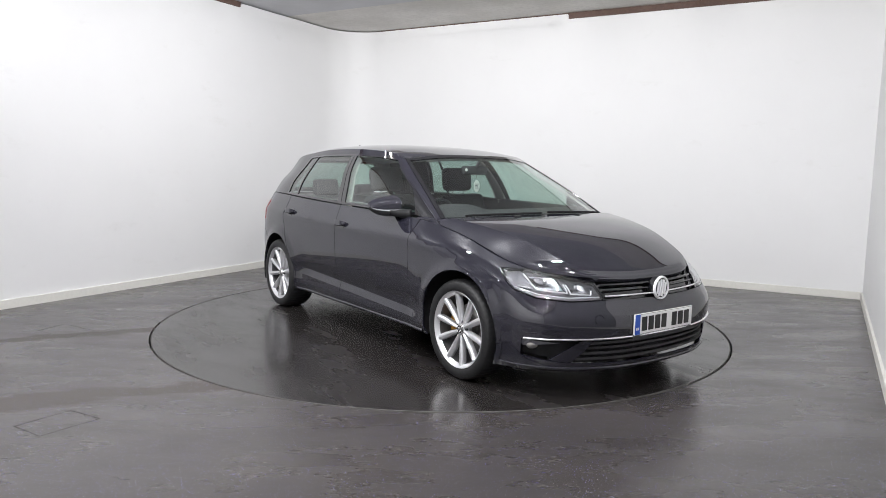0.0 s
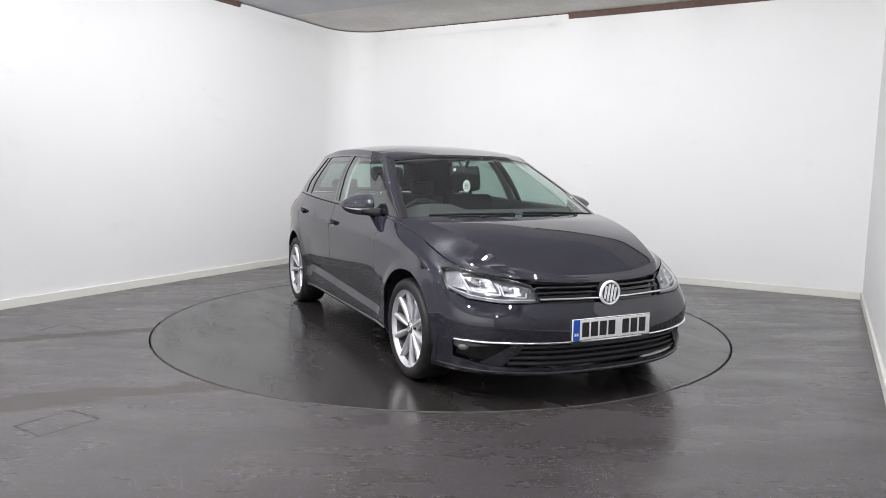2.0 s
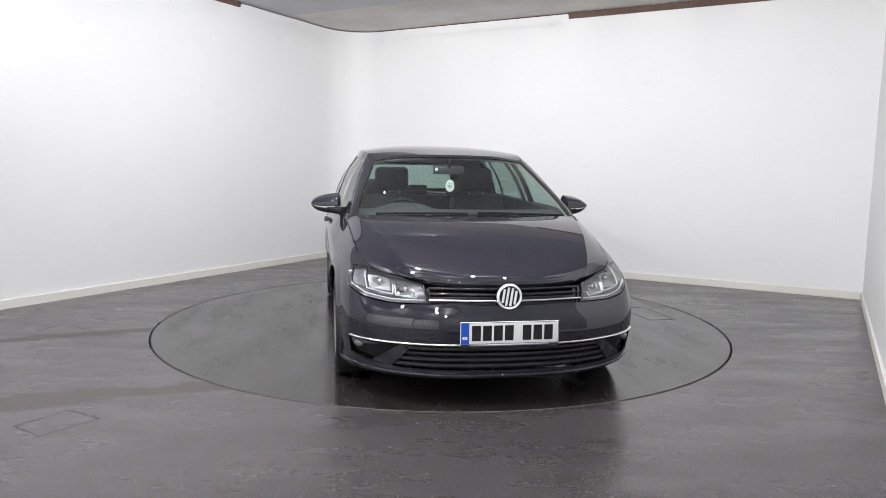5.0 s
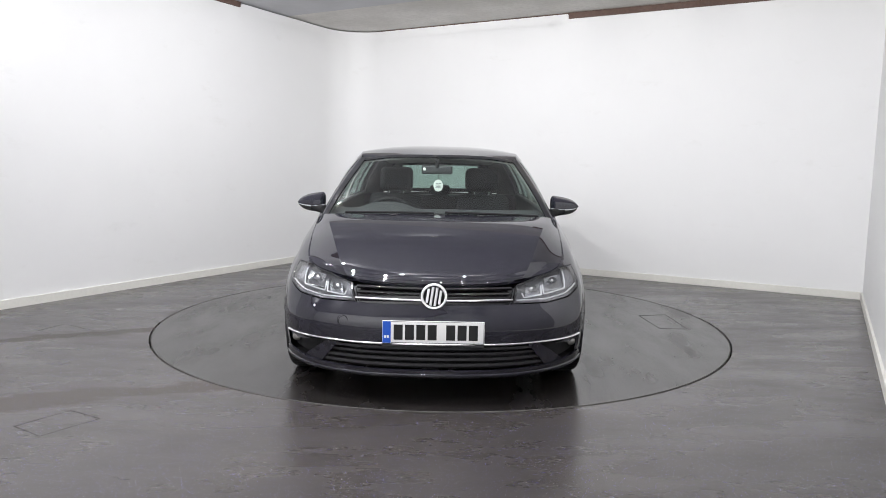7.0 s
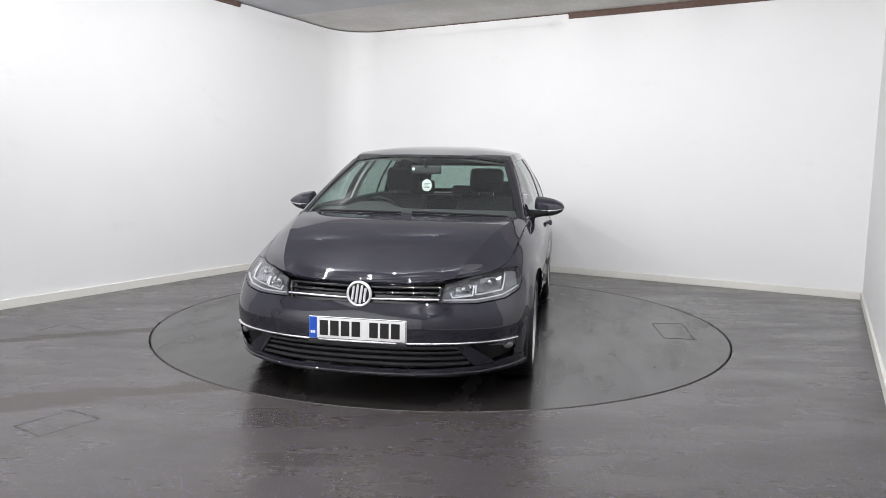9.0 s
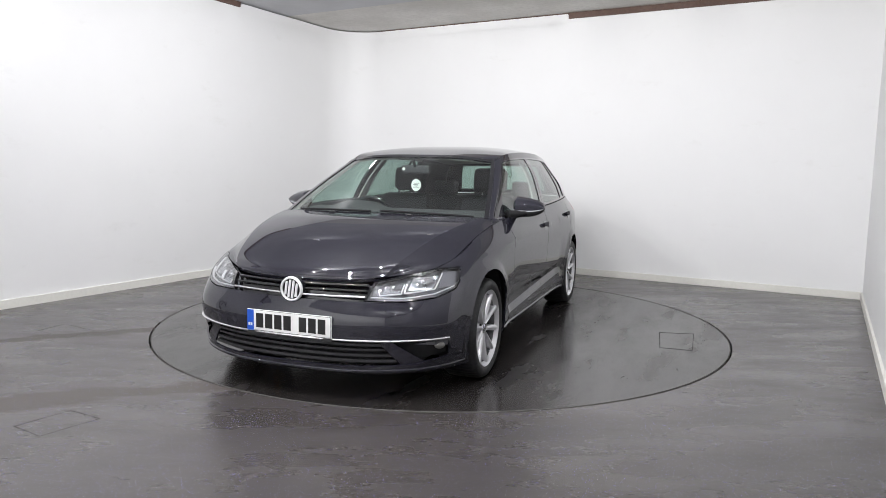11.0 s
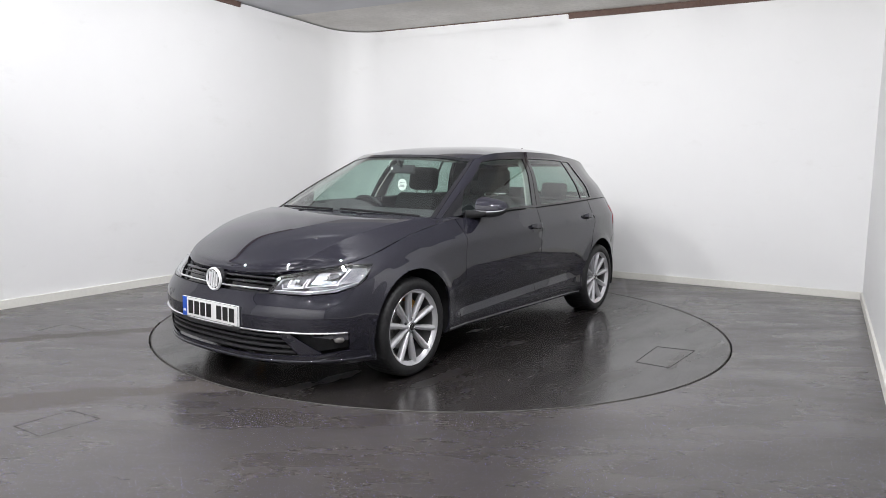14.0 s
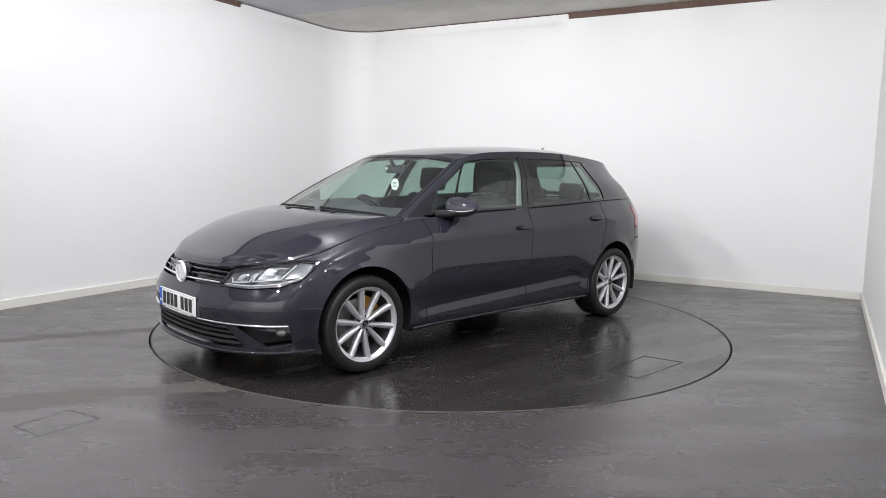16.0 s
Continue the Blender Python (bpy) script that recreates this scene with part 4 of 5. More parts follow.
        box(bm, (2.1172, y, .369), (2.1180, y + .046, .448))
        part("plate_bar", bm, INK, plate, smooth=False)


def build_headlamp(car, s):
    outline = LAMP_LOW + LAMP_OUT + LAMP_TOP
    lamp = part("headlamp", panel(outline, offset=-.034, step=(.03, .025), side=s), LAMP_DARK, car, "clear headlamp with bright reflectors")
    part("lamp_lens", panel(outline, offset=.000, step=(.022, .018), side=s), LENS, lamp)
    # black frame line round the lens
    c = np.mean(np.array(outline), axis=0)
    def inner(k, z0=0.0):
        return [(c[0] + (p - c[0]) * k, c[1] + (z - c[1]) * k + z0) for p, z in outline]
    for a, b in zip(range(len(outline)), list(range(1, len(outline))) + [0]):
        o, i = outline, inner(.965)
        part("lamp_edge", panel([o[a], o[b], i[b], i[a]], offset=.0015, step=(.03, .02), rim=.02, side=s), GLOSS_BLACK, lamp)
    def laid(name, poly, off, mat, rim=.018):
        part(name, panel(poly, offset=off, step=(.012, .012), rim=rim, side=s), mat, lamp)

    # bright reflector bowls, hollow towards their bulbs
    def bowl(y0, y1, z0, z1):
        poly = Y((y0, z0), (y0 + .004, z1), (y1, z1 + .008), (y1, z0))
        bm = panel(poly, offset=-.020, step=(.010, .010), rim=.0, side=s)
        n = (BODY.at_z([py((y0 + y1) / 2, (z0 + z1) / 2)], [(z0 + z1) / 2])[0])
        cy, cz, hy, hz = (y0 + y1) / 2, (z0 + z1) / 2, (y1 - y0) / 2, (z1 - z0) / 2
        for v in bm.verts:
            k = max(0, 1 - ((abs(v.co.y) - cy) / hy) ** 2) * max(0, 1 - ((v.co.z - cz) / hz) ** 2)
            v.co.x -= .035 * k
        part("reflector", bm, REFLECTOR, lamp)
        bm = bmesh.new()
        bmesh.ops.create_uvsphere(bm, u_segments=14, v_segments=8, radius=.012)
        bmesh.ops.translate(bm, verts=bm.verts[:], vec=(n[0] - .036, (n[1] - .012) * s, n[2]))
        part("bulb", bm, CHROME, lamp)
    bowl(.490, .572, .588, .632)
    bowl(.602, .712, .608, .668)
    laid("lamp_corner", Y((.738, .612), (.742, .684)) + X((1.68, .700), (1.625, .690), (1.70, .625)), -.018, LAMP_GREY)

    # thin pale light lines bent round each bowl
    def light_line(pts, r=.0042, off=-.010):
        q = []
        for (p0, z0), (p1, z1) in zip(pts, pts[1:]):
            for k in range(8):
                q.append((p0 + (p1 - p0) * k / 8, z0 + (z1 - z0) * k / 8))
        q.append(pts[-1])
        p, z = np.array(q).T
        w = BODY.at_z(p, z) + BODY.normal(p, z) * off
        bm = bmesh.new()
        tube(bm, w, r, 8)
        part("light_line", flip(bm) if s < 0 else bm, PALE_GUIDE, lamp)
    light_line(Y((.728, .682), (.722, .606), (.592, .590), (.588, .634)))
    light_line(Y((.578, .632), (.577, .586), (.478, .577), (.468, .600)))
    laid("lamp_divider", Y((.578, .586), (.580, .650), (.598, .655), (.596, .590)), -.016, LAMP_GREY)
    guide = bead(Y((.435, .5655), (.60, .5645)) + X((1.83, .581), (1.713, .617)), .008, .006, -.010)
    part("light_guide", flip(guide) if s < 0 else guide, PALE_GUIDE, lamp, "bright light strip along the lamp's foot")
    ind = Y((.46, .5510), (.60, .5490)) + X((1.84, .564), (1.77, .583), (1.80, .580)) + Y((.62, .5615), (.45, .5605))
    laid("indicator", ind, -.010, LAMP_GREY, .012)


def build_side(car, s):
    # front wing
    wing = X((1.582, .703)) + top_points((1.697, 1.60, 1.50, 1.40, 1.28, 1.15, 1.0, .90, .835)) + X((.800, .80), (.805, .50), (.821, .226), (.824, .209), (1.64, .25), (1.644, .500), (1.659, .640))
    w = part("front_wing", panel(wing, arches=ARCHES[:1], step=(.015, .013), side=s), PAINT, car)
    # doors
    fd = top_points((.828, .55, .20, -.05, -.200), .003) + X((-.200, .60), (-.200, .226), (.30, .226), (.815, .226), (.800, .50), (.795, .80))
    door = part("front_door", panel(fd, step=(.03, .022), side=s), PAINT, car)
    rd = top_points((-.206, -.50, -.80, -1.165), .003) + X((-1.165, .80), (-1.12, .66), (-1.02, .50), (-.955, .40), (-.935, .226), (-.206, .226), (-.206, .60))
    rear = part("rear_door", panel(rd, step=(.03, .022), arches=((-HUB_X, ARCH_Z, ARCH_R + .006),), side=s), PAINT, car)
    q = top_points((-1.172, -1.31, -1.50, -1.62, -1.72), .003) + X((-1.72, .930), (-1.70, .80), (-1.70, .66), (-1.60, .62), (-1.60, .40), (-.941, .224), (-.962, .40), (-1.027, .50), (-1.127, .66), (-1.172, .80))
    quarter = part("rear_quarter", panel(q, step=(.025, .022), arches=ARCHES[1:], side=s), PAINT, car)
    # behind the wheel: bumper and lamp
    P = BODY.ps[-1]
    rb = X((-1.606, .618), (-1.702, .655), (-1.85, .66)) + [(P, .66), (P, .30)] + X((-1.90, .27), (-1.60, .24), (-1.60, .40))
    part("rear_bumper", panel(rb, step=(.03, .03), arches=ARCHES[1:], side=s), PAINT, car)
    tl = X((-1.724, .930), (-1.704, .80), (-1.72, .76), (-1.92, .77), (-1.93, .93))
    part("tail_lamp", panel(tl, offset=.004, step=(.03, .03), side=s), RED_LENS, car, "red tail lamp")
    tg = X((-1.926, .76)) + [(P, .665)] + [(P, .996)] + X((-1.93, .98))
    part("tailgate_skin", panel(tg, step=(.03, .03), side=s), PAINT, car)
    qq = X((-1.72, .755), (-1.704, .665)) + [(P, .664)] + X((-1.926, .765))
    part("rear_corner", panel(qq, step=(.03, .03), side=s), PAINT, car)
    cap = X((-1.727, .934), (-1.93, .934), (-1.93, .985)) + top_points((-1.88, -1.80, -1.727), .003)
    part("rear_shoulder", panel(cap, step=(.03, .02), side=s), PAINT, car)
    # sill
    sill = X((.975, .221), (-.965, .221), (-.975, .205), (.985, .207))
    sl = part("sill", panel(sill, step=(.04, .015), arches=ARCHES, offset=.004, side=s), PAINT, car)
    ridge = bead(X((.945, .218), (.5, .217), (0, .217), (-.5, .217), (-.94, .218)), .022, .010, .002)
    part("sill_ridge", flip(ridge) if s < 0 else ridge, PAINT, sl)
    # arch lips and dark liners
    for cx in (HUB_X, -HUB_X):
        bm = bmesh.new()
        ring_profile(bm, [(.375, .85), (.375, .45), (.20, .45)], 40, -.3, math.pi + .3)
        for v in bm.verts:
            v.co.x += cx
            v.co.z += ARCH_Z
        if s < 0:
            flip(bm)
        part("arch_liner", bm, VOID, car)
    # handles
    for (hx, hz), d in (((-.108, .830), door), ((-1.034, .866), rear)):
        y = BODY.at_z([px(hx, hz)], [hz])[0, 1]
        cup = X((hx + .045, hz + .022), (hx + .068, hz - .006), (hx + .045, hz - .040), (hx - .035, hz - .040), (hx - .055, hz - .006), (hx - .03, hz + .022))
        part("handle_cup", panel(cup, offset=.0015, step=(.02, .015), rim=0, side=s), GLOSS_BLACK, d)
        n = 14
        bm = bmesh.new()
        rows = []
        for i in range(n + 1):
            t = i / n
            x = hx + .080 - .155 * t
            out = .006 + .022 * min(1, math.sin(math.pi * t) * 1.7)
            yy = BODY.at_z([px(x, hz)], [hz])[0, 1]
            hh = .0245 * (1 - .55 * abs(2 * t - 1) ** 3)
            ring = [(-.5, .1), (.35, -.85), (1, -.6), (1.1, 0), (1, .6), (.35, .95), (-.5, .8)]
            rows.append([bm.verts.new((x, (yy + out + .009 * a) , hz + .002 + hh * b)) for a, b in ring])
        for p, r in zip(rows, rows[1:]):
            for k in range(7):
                bm.faces.new((p[k], p[(k + 1) % 7], r[(k + 1) % 7], r[k]))
        bm.faces.new(rows[0])
        bm.faces.new(rows[-1])
        bmesh.ops.recalc_face_normals(bm, faces=bm.faces[:])
        if s < 0:
            flip(bm)
        part("door_handle", bm, PAINT, d)
    # glass house
    def hp(poly, **k):
        return panel(poly, HOUSE, heights=False, side=s, **k)
    vb, vt = .035, .885
    pB = p_at_v(HOUSE, 0, -.235, .3)
    part("windscreen_pillar", hp([(PC[2] + .012, 0), (PC[3] - .010, 0), (PC[3] - .010, 1), (PC[2] + .012, 1)], step=(.02, .05)), PAINT, car)
    def foot(u, w):
        q = HOUSE.at([PC[2] - .045 + (PC[3] + .05 - PC[2] + .045) * u], [.015])[0]
        b = BODY.at([p_at_v(BODY, 0, 1.02 - .24 * u, 1.0)], [1.0])[0]
        m = q + (b - q) * w
        return Vector((m[0], (m[1] + .006 * math.sin(math.pi * w)) * s, m[2] + .004 * math.sin(math.pi * w) - .002))
    bm = grid_mesh(foot, 14, 8)
    bmesh.ops.recalc_face_normals(bm, faces=bm.faces[:])
    part("pillar_foot", bm, PAINT, car)
    part("pillar_seal", hp([(PC[2] - .020, 0), (PC[2] + .010, 0), (PC[2] + .010, 1), (PC[2] - .020, 1)], step=(.02, .05), offset=.002), GLOSS_BLACK, car)
    part("roof_rail", hp([(PC[3] - .012, .905), (PC[8] + .02, .905), (PC[8] + .02, 1), (PC[3] - .012, 1)], step=(.03, .03)), PAINT, car)
    part("rear_pillar", hp([(PC[8] + .014, 0), (PC[11] - .05, 0), (PC[11] - .05, 1), (PC[8] + .014, 1)], step=(.03, .05)), PAINT, car)
    part("window_seal", hp([(PC[3] - .012, vt), (PC[8] + .016, vt), (PC[8] + .016, .908), (PC[3] - .012, .908)], step=(.03, .02), offset=.003), GLOSS_BLACK, door)
    part("window_seal", hp([(PC[3] - .012, 0), (PC[8] + .016, 0), (PC[8] + .016, .042), (PC[3] - .012, .042)], step=(.03, .02), offset=.004), GLOSS_BLACK, door)
    part("window_seal", hp([(PC[3] - .012, 0), (PC[3] + .010, 0), (PC[3] + .010, .9), (PC[3] - .012, .9)], step=(.02, .05), offset=.003), GLOSS_BLACK, door)
    part("window_seal", hp([(PC[8] - .016, 0), (PC[8] + .016, 0), (PC[8] + .016, .9), (PC[8] - .016, .9)], step=(.02, .05), offset=.003), GLOSS_BLACK, rear)
    part("door_pillar", hp([(pB - .060, .03), (pB - .004, .03), (pB - .004, .895), (pB - .060, .895)], step=(.02, .05), offset=.002), GLOSS_BLACK, door)
    part("door_pillar", hp([(pB + .004, .03), (pB + .060, .03), (pB + .060, .895), (pB + .004, .895)], step=(.02, .05), offset=.002), GLOSS_BLACK, rear)
    pD = p_at_v(HOUSE, 0, -1.03, .3)
    part("glass_divider", hp([(pD - .012, .03), (pD + .012, .03), (pD + .012, .895), (pD - .012, .895)], step=(.02, .05), offset=.002), GLOSS_BLACK, rear)
    pQ = PC[3] + .17
    part("mirror_sail", hp([(PC[3] + .004, .03), (pQ, .03), (PC[3] + .02, .40), (PC[3] + .004, .40)], step=(.02, .05), offset=.004), GLOSS_BLACK, door)
    for a, b, d, g in ((PC[3] + .008, pB - .058, door, GLASS), (pB + .058, pD - .010, rear, TINT), (pD + .010, PC[8] - .014, rear, TINT)):
        ob = part("door_window", hp([(a, .03), (b, .03), (b, .90), (a, .90)], step=(.03, .05), offset=-.003, rim=0), g, d, "tinted side window")
        ob.visible_shadow = False
    # pale trim on the inner sides of the pillars
    part("inner_pillar", hp([(PC[2] + .010, .05), (PC[3] - .012, .05), (PC[3] - .012, .97), (PC[2] + .010, .97)], step=(.03, .08), offset=-.030), PALE_TRIM, car)
    part("inner_pillar", hp([(pB - .07, 0), (pB + .07, 0), (pB + .06, .90), (pB - .05, .90)], step=(.03, .08), offset=-.045), PALE_TRIM, car)
    part("inner_pillar", hp([(PC[8] + .02, 0), (PC[10], 0), (PC[10], 1), (PC[8] - .01, 1)], step=(.04, .08), offset=-.03), DASH, car)
    part("inner_rail", hp([(PC[3] - .02, .90), (PC[9], .90), (PC[9], 1), (PC[3] - .02, 1)], step=(.04, .04), offset=-.02), PALE_TRIM, car)
    for x0, x1, z0, z1, d in ((.78, -.20, .962, .990, door), (-.21, -1.20, .990, 1.012, rear)):
        bm = bmesh.new()
        rows = [[bm.verts.new((x, y * s, z)) for y, z in ((.775, zt - .16), (.745, zt - .14), (.738, zt - .01), (.750, zt), (.785, zt - .01))]
                for x, zt in ((x0 + (x1 - x0) * i / 8, z0 + (z1 - z0) * i / 8) for i in range(9))]
        for p, q in zip(rows, rows[1:]):
            for k in range(4):
                bm.faces.new((p[k], p[k + 1], q[k + 1], q[k]))
        bmesh.ops.recalc_face_normals(bm, faces=bm.faces[:])
        part("door_card", bm, DASH, d)
    # door mirror
    m = new("door_mirror")
    m.parent = car
    def shell_mirror(lo, hi, fat):
        """A band of the housing: tall by the car and drawn out to a rounded tip; lo and hi run from its foot to its crown."""
        n, k = 26, 16

        def f(u, w):
            t = lo + (hi - lo) * w
            y = .812 + .205 * u
            k0 = (1 - u ** 2.6) ** .5 * min(1, (u + .02) / .10) ** .35
            top, foot = .066 * k0 + .012 * (1 - u), -.064 * (1 - u ** 3) ** .5 * min(1, (u + .03) / .12) ** .3
            z = .988 + (foot + (top - foot) * t) * (.97 + .03 * fat) - .012 * u * (1 - u)
            deep = .092 * fat * (1 - .45 * u ** 2) * max(0, 1 - abs(2 * t - .92) ** 2.6) ** .5 * min(1, (u + .03) / .14) ** .4
            return Vector((.560 - .055 * u + deep, y + .002, z))
        bm = grid_mesh(f, n, k)
        rim = [e for e in bm.edges if e.is_boundary]
        r = bmesh.ops.extrude_edge_only(bm, edges=rim)
        for v in [g for g in r["geom"] if isinstance(g, bmesh.types.BMVert)]:
            v.co.x = min(v.co.x, .545)
        bmesh.ops.recalc_face_normals(bm, faces=bm.faces[:])
        if s < 0:
            flip(bm)
        return bm
    part("mirror_cap", shell_mirror(.36, .995, 1.0), PAINT, m)
    part("mirror_base", shell_mirror(.005, .28, .97), BLACK_PLASTIC, m)
    part("mirror_core", shell_mirror(.06, .90, .90), VOID, m)
    part("mirror_signal", shell_mirror(.285, .352, 1.02), PALE_GUIDE, m, "slim bright indicator strip")
    bm = bmesh.new()
    tube(bm, [(.70, .795, .945), (.66, .825, .944), (.62, .86, .948), (.60, .90, .956)], lambda t: .030 - .006 * t, 12)
    if s < 0:
        flip(bm)
    bmesh.ops.recalc_face_normals(bm, faces=bm.faces[:])
    part("mirror_arm", bm, MATT_BLACK, m)
    bm = bmesh.new()
    ring_profile(bm, [(.0005, 0), (.058, 0)], 30)
    for v in bm.verts:
        v.co = Vector((.540 - .02 * v.co.x, .908 + v.co.x * 1.40, .990 + v.co.z * .80))
    if s < 0:
        flip(bm)
    part("mirror_glass", bm, CHROME, m)


def build_top(car):
    part("bonnet", bonnet_mesh(), PAINT, car)
    part("roof", roof_mesh(), PAINT, car)
    part("headliner", roof_mesh(.035, 30, 20), PALE_TRIM, car)
    def cp(poly, **k):
        return panel(poly, HOUSE, heights=False, **k)
    a = PC[2] - .018
    ob = part("windscreen", cp([(-a, .0), (a, .0), (a, .99), (-a, .99)], step=(.04, .04), offset=-.002, rim=0), SCREEN, car, "clear raked windscreen")
    ob.visible_shadow = False
    part("screen_header", cp([(-PC[2] - .005, .955), (PC[2] + .005, .955), (PC[2] + .005, 1.0), (-PC[2] - .005, 1.0)], step=(.04, .02), offset=.001), GLOSS_BLACK, car)
    b, c = PC[11] - .06, HOUSE.ps[-1]
    for s in (1, -1):
        ob = part("rear_window", cp([(b, .10), (c, .10), (c, .86), (b, .86)], step=(.04, .06), rim=0, side=s), TINT, car, "tinted rear window")
        ob.visible_shadow = False
        part("tailgate_frame", cp([(b - .01, 0), (c, 0), (c, .11), (b - .01, .11)], step=(.04, .06), side=s), PAINT, car)
        part("tailgate_frame", cp([(b - .01, .85), (c, .85), (c, 1), (b - .01, 1)], step=(.04, .06), side=s), PAINT, car)
    # cowl below the windscreen
    def cowl(s, r):
        p = (2 * r - 1) * (PC[2] + .04)
        q = HOUSE.at([p], [0.02])[0]
        return Vector((q[0] + .07 * s - .01, q[1] * (1 + .02 * s), q[2] - .004 - .028 * s))
    bm = grid_mesh(cowl, 4, 40)
    bmesh.ops.recalc_face_normals(bm, faces=bm.faces[:])
    part("cowl", bm, MATT_BLACK, car)
    for y0, y1 in ((.66, .05), (-.02, -.60)):
        bm = bmesh.new()
        pts = []
        for i in range(9):
            y = y0 + (y1 - y0) * i / 8
            q = HOUSE.at([math.copysign(p_at_v(HOUSE, 1, abs(y), .04), y)], [.004 + .012 * i / 8])[0]
            pts.append((q[0] + .012, q[1], q[2] + .006))
        tube(bm, pts, .007, 8)
        part("wiper", bm, MATT_BLACK, car)
    # washer jets on the bonnet's rear edge
    for y in (-.28, .28):
        bm = bmesh.new()
        box(bm, (1.150, y - .02, .944), (1.175, y + .02, .952), .003)
        part("washer_jet", bm, BLACK_PLASTIC, car)
    bm = bmesh.new()
    tube(bm, [(-1.33, 0, 1.385), (-1.36, 0, 1.425), (-1.40, 0, 1.455)], lambda t: .020 * (1 - t) + .004, 10)
    part("antenna", bm, BLACK_PLASTIC, car)


def seat(car, x, y, w=.25):
    st = new("seat")
    st.parent = car
    bm = bmesh.new()
    box(bm, (x - .10, y - w, .38), (x + .42, y + w, .55), .06)
    part("cushion", bm, CLOTH, st)
    bm = bmesh.new()
    box(bm, (-.07, -w, 0), (.07, w, .60), .06)
    for v in bm.verts:
        v.co.y *= 1 - .28 * max(0, v.co.z / .6 - .55)
    bmesh.ops.transform(bm, matrix=pose(x - .10, y, .46, 0, -20, 0), verts=bm.verts[:])
    part("backrest", bm, CLOTH, st)
    bm = bmesh.new()
    box(bm, (-.055, -.140, .0), (.055, .140, .20), .054)
    bmesh.ops.transform(bm, matrix=pose(x - .335, y, 1.055, 0, -8, 0), verts=bm.verts[:])
    part("headrest", bm, CLOTH, st)
    for d in (-.06, .06):
        bm = bmesh.new()
        tube(bm, [(x - .31, y + d, 1.00), (x - .335, y + d, 1.08)], .007, 8)
        part("headrest_post", bm, CHROME, st)


def build_inside(car):
    # dashboard with a raised binnacle
    def dash(s, r):
        y = (2 * r - 1) * .72
        prof = [(.98, .915), (.80, .948), (.62, .955), (.50, .928), (.46, .84), (.47, .62)]
        x = lerp_list(s, [p[0] for p in prof])
        z = lerp_list(s, [p[1] for p in prof])
        z += .045 * math.exp(-((y + .36) / .17) ** 4) * math.exp(-((s - .45) / .22) ** 4)
        return Vector((x - .06 * (y / .72) ** 2, y, z))
    bm = grid_mesh(dash, 26, 40)
    bmesh.ops.recalc_face_normals(bm, faces=bm.faces[:])
    part("dashboard", bm, DASH, car)
    # steering wheel on the car's right
    wheel = new("steering_wheel")
    wheel.parent = car
    tilt = Matrix.Translation((.345, -.365, .855)) @ pose(0, 0, 0, 0, -64, 0)
    bm = bmesh.new()
    ring_profile(bm, [(.178 + .016 * math.cos(k * math.pi / 5), .016 * math.sin(k * math.pi / 5)) for k in range(11)], 48, axis="z")
    bmesh.ops.transform(bm, matrix=tilt, verts=bm.verts[:])
    part("wheel_ring", bm, GLOSS_BLACK, wheel)
    bm = bmesh.new()
    box(bm, (-.07, -.08, -.02), (.07, .08, .025), .03)
    box(bm, (-.02, -.17, -.008), (.02, .17, .008), .006)
    box(bm, (-.17, -.02, -.008), (.0, .02, .008), .006)
    bmesh.ops.transform(bm, matrix=tilt, verts=bm.verts[:])
    part("wheel_hub", bm, DASH, wheel)
    seat(car, .02, .36)
    seat(car, .02, -.36)
    bench = new("rear_bench")
    bench.parent = car
    bm = bmesh.new()
    box(bm, (-1.10, -.62, .36), (-.60, .62, .52), .06)
    part("cushion", bm, CLOTH, bench)
    bm = bmesh.new()
    box(bm, (-.06, -.62, 0), (.06, .62, .56), .05)
    bmesh.ops.transform(bm, matrix=pose(-1.10, 0, .45, 0, -20, 0), verts=bm.verts[:])
    part("backrest", bm, CLOTH, bench)
    for y in (-.40, 0, .40):
        bm = bmesh.new()
        k = .12 if y else .10
        box(bm, (-.045, -k, .0), (.045, k, .15 if y else .10), .04)
        bmesh.ops.transform(bm, matrix=pose(-1.30, y, .985, 0, -10, 0), verts=bm.verts[:])
        part("headrest", bm, CLOTH, bench)
    bm = bmesh.new()
    box(bm, (-1.92, -.60, .955), (-1.33, .60, .975), .006)
    part("parcel_shelf", bm, DASH, car)
    # inner mirror and the paper tag that hangs from it
    bm = bmesh.new()
    box(bm, (-.015, -.115, -.033), (.02, .115, .033), .014)
    tube(bm, [(.02, 0, .02), (.06, 0, .07)], .012, 8)
    bmesh.ops.translate(bm, verts=bm.verts[:], vec=(.375, -.012, 1.235))
    part("inner_mirror", bm, BLACK_PLASTIC, car)
    # small white disc at one end of the inner mirror
    bm = bmesh.new()
    ring_profile(bm, [(.0004, .004), (.010, .003), (.012, 0)], 20, axis="z")
    bmesh.ops.transform(bm, matrix=Matrix.Translation((.396, -.105, 1.238)) @ pose(0, 0, 0, 0, 90, 0), verts=bm.verts[:])
    part("mirror_disc", bm, PERMIT, car, "small round white disc")
    bm = bmesh.new()
    ring_profile(bm, [(.0004, .0015), (.036, .0015), (.037, 0), (.036, -.0015), (.0004, -.0015)], 30, axis="z")
    for v in bm.verts:
        v.co.x *= 1.22
    bmesh.ops.transform(bm, matrix=Matrix.Translation((.395, -.002, 1.118)) @ pose(0, 0, 0, 0, 90, 14), verts=bm.verts[:])
    tag = part("paper_tag", bm, PERMIT, car, "oval white paper tag on a string")
    bm = bmesh.new()
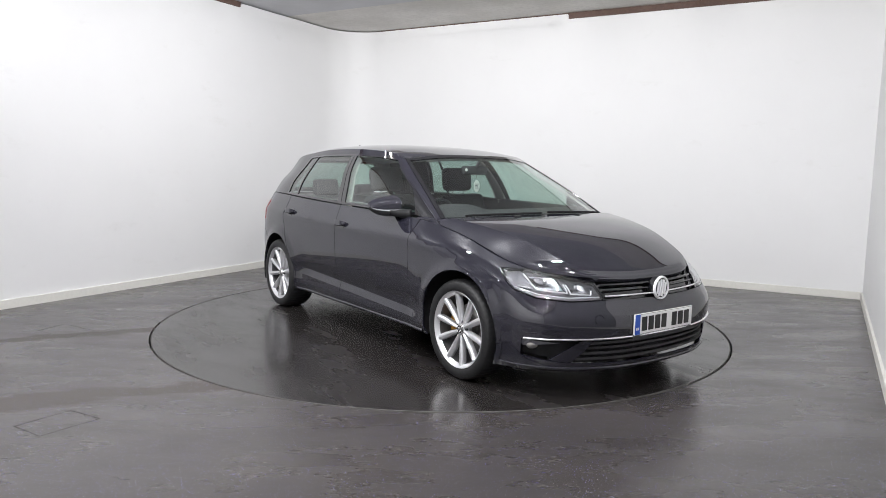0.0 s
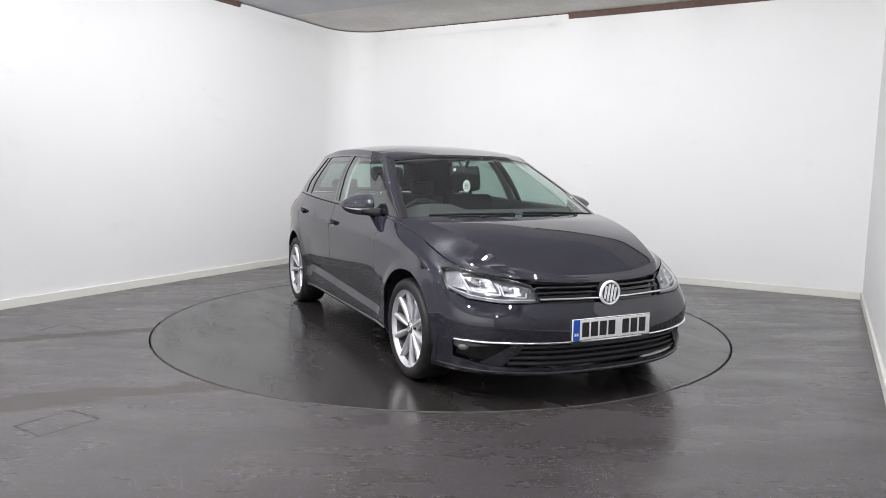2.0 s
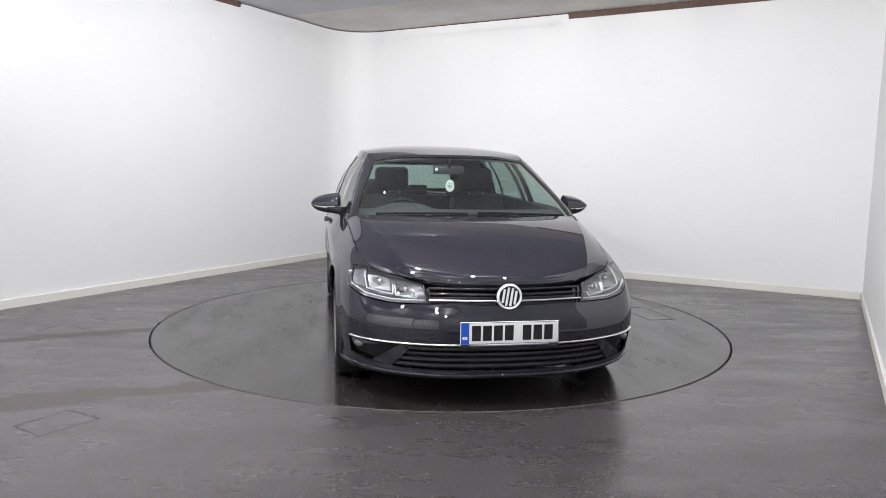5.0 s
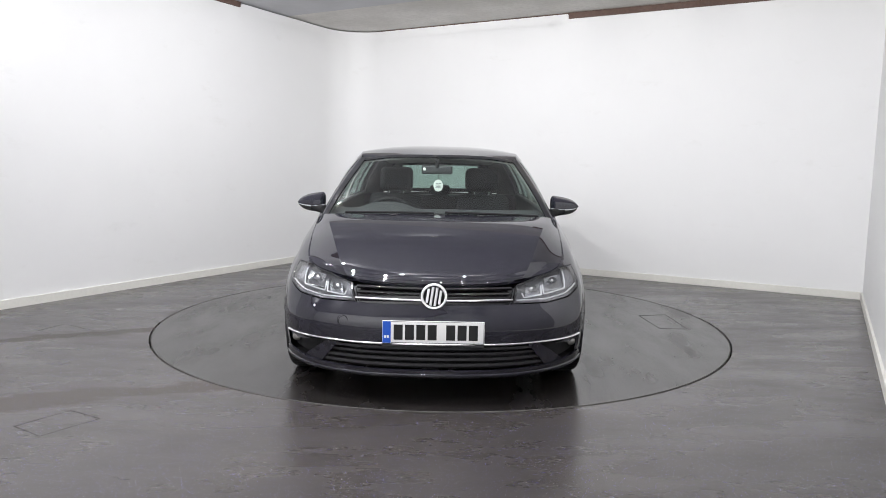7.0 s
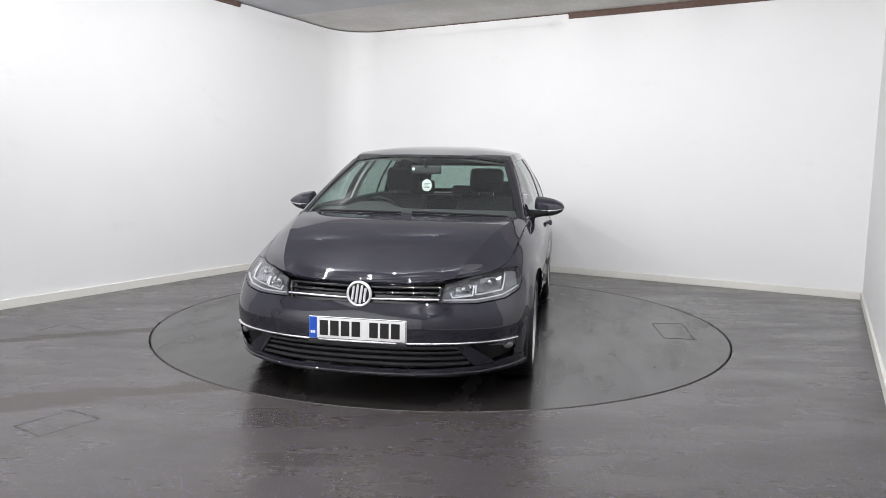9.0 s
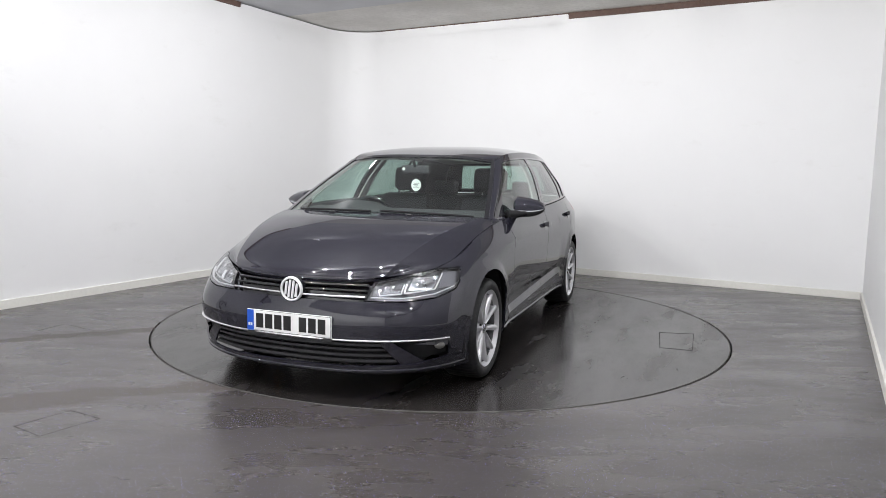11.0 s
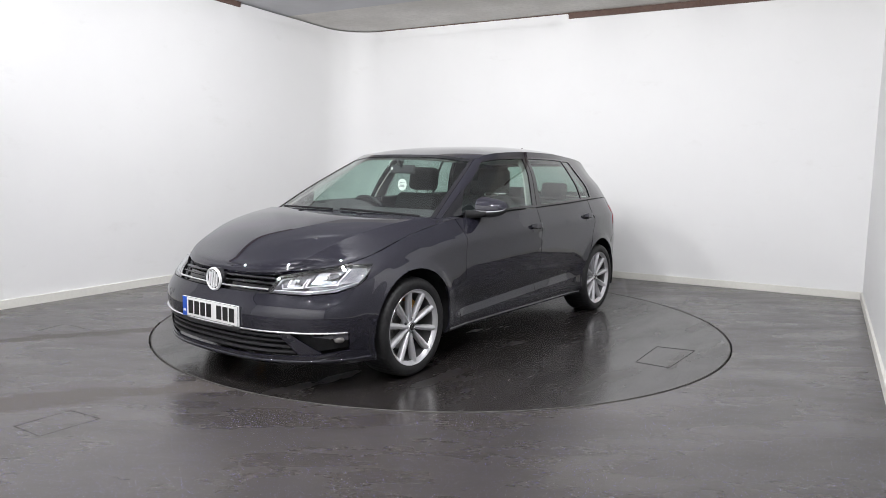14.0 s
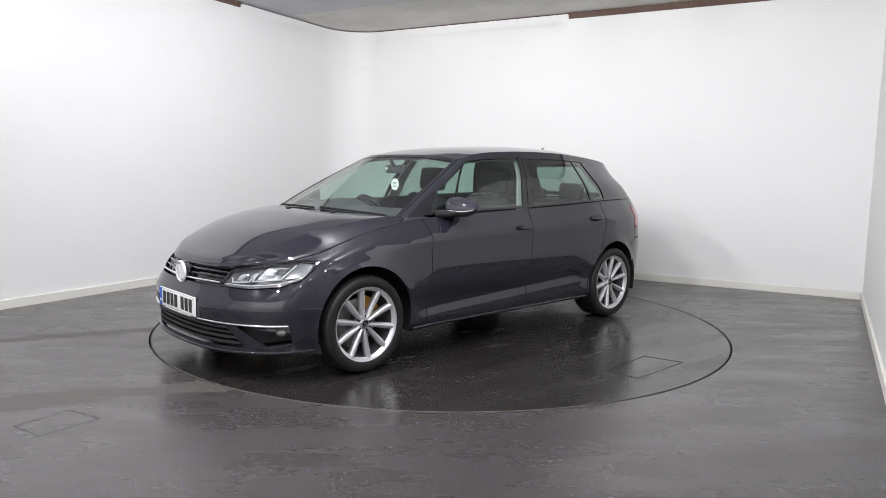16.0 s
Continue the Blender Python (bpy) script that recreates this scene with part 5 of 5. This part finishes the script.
    for k in range(4):
        box(bm, (-.02, -.022 + .004 * (k % 2), -.018 + k * .010), (-.019, .022 - .005 * (k % 3), -.014 + k * .010))
        box(bm, (.019, -.022 + .004 * (k % 2), -.018 + k * .010), (.020, .022 - .005 * (k % 3), -.014 + k * .010))
    for v in bm.verts:
        v.co.x *= .11
    bmesh.ops.transform(bm, matrix=Matrix.Translation((.395, -.002, 1.118)) @ pose(0, 0, 0, 0, 0, 14), verts=bm.verts[:])
    part("tag_print", bm, LAMP_GREY, tag, smooth=False)
    bm = bmesh.new()
    tube(bm, [(.39, -.002, 1.205), (.395, -.002, 1.155)], .0015, 6)
    part("tag_string", bm, BLACK_PLASTIC, tag)


def build_under(car):
    """Dark inner shell behind the panel gaps, and the floor pan."""
    P = BODY.ps[-1]
    for s in (1, -1):
        bm = panel([(0, 0), (P, 0), (P, .985), (0, .985)], BODY, offset=-.016, heights=False, step=(.04, .05), rim=0,
                   arches=[(x, z, r + .012) for x, z, r in ARCHES], side=s)
        # open where the grille and the lamps are set in
        dead = [f for f in bm.faces if f.calc_center_median().x > 1.55 and (.20 < f.calc_center_median().z < .36 or f.calc_center_median().z > .53)]
        bmesh.ops.delete(bm, geom=dead, context="FACES")
        part("inner_shell", bm, VOID, car)
    bm = bmesh.new()
    box(bm, (-1.95, -.44, .20), (1.95, .44, .26), .02)
    box(bm, (-.93, -.80, .205), (.93, .80, .27), .02)
    box(bm, (1.66, -.66, .20), (1.86, .66, .24), .02)
    part("floor_pan", bm, VOID, car)
    bm = bmesh.new()
    box(bm, (1.35, -.60, .26), (1.90, .60, .60), .05)
    part("front_block", bm, VOID, car)
    for x in (HUB_X, -HUB_X):
        bm = bmesh.new()
        tube(bm, [(x, -.70, HUB_Z), (x, .70, HUB_Z)], .03, 10)
        part("axle", bm, VOID, car)


def build_car():
    body = new("car")
    tagged(body, "dark blue-grey metallic five-door hatchback parked on the turntable", "car")
    build_under(body)
    build_front(body)
    for s in (1, -1):
        build_side(body, s)
        build_headlamp(body, s)
        for x in (HUB_X, -HUB_X):
            build_wheel(body, x, s)
    build_top(body)
    build_inside(body)
    return body


def motions():
    rows = [(t / 2, pose(0, 0, 0, 0, 0, -5.271 - 5.197 * (t / 2 - 8.0) - 90.0)) for t in range(33)]
    walk(turntable, rows)
    walk(car, [(t, m @ pose(0.0817, -0.0358, 0)) for t, m in rows])


build_bay()
build_lights()
turntable = build_turntable()
car = build_car()
motions()
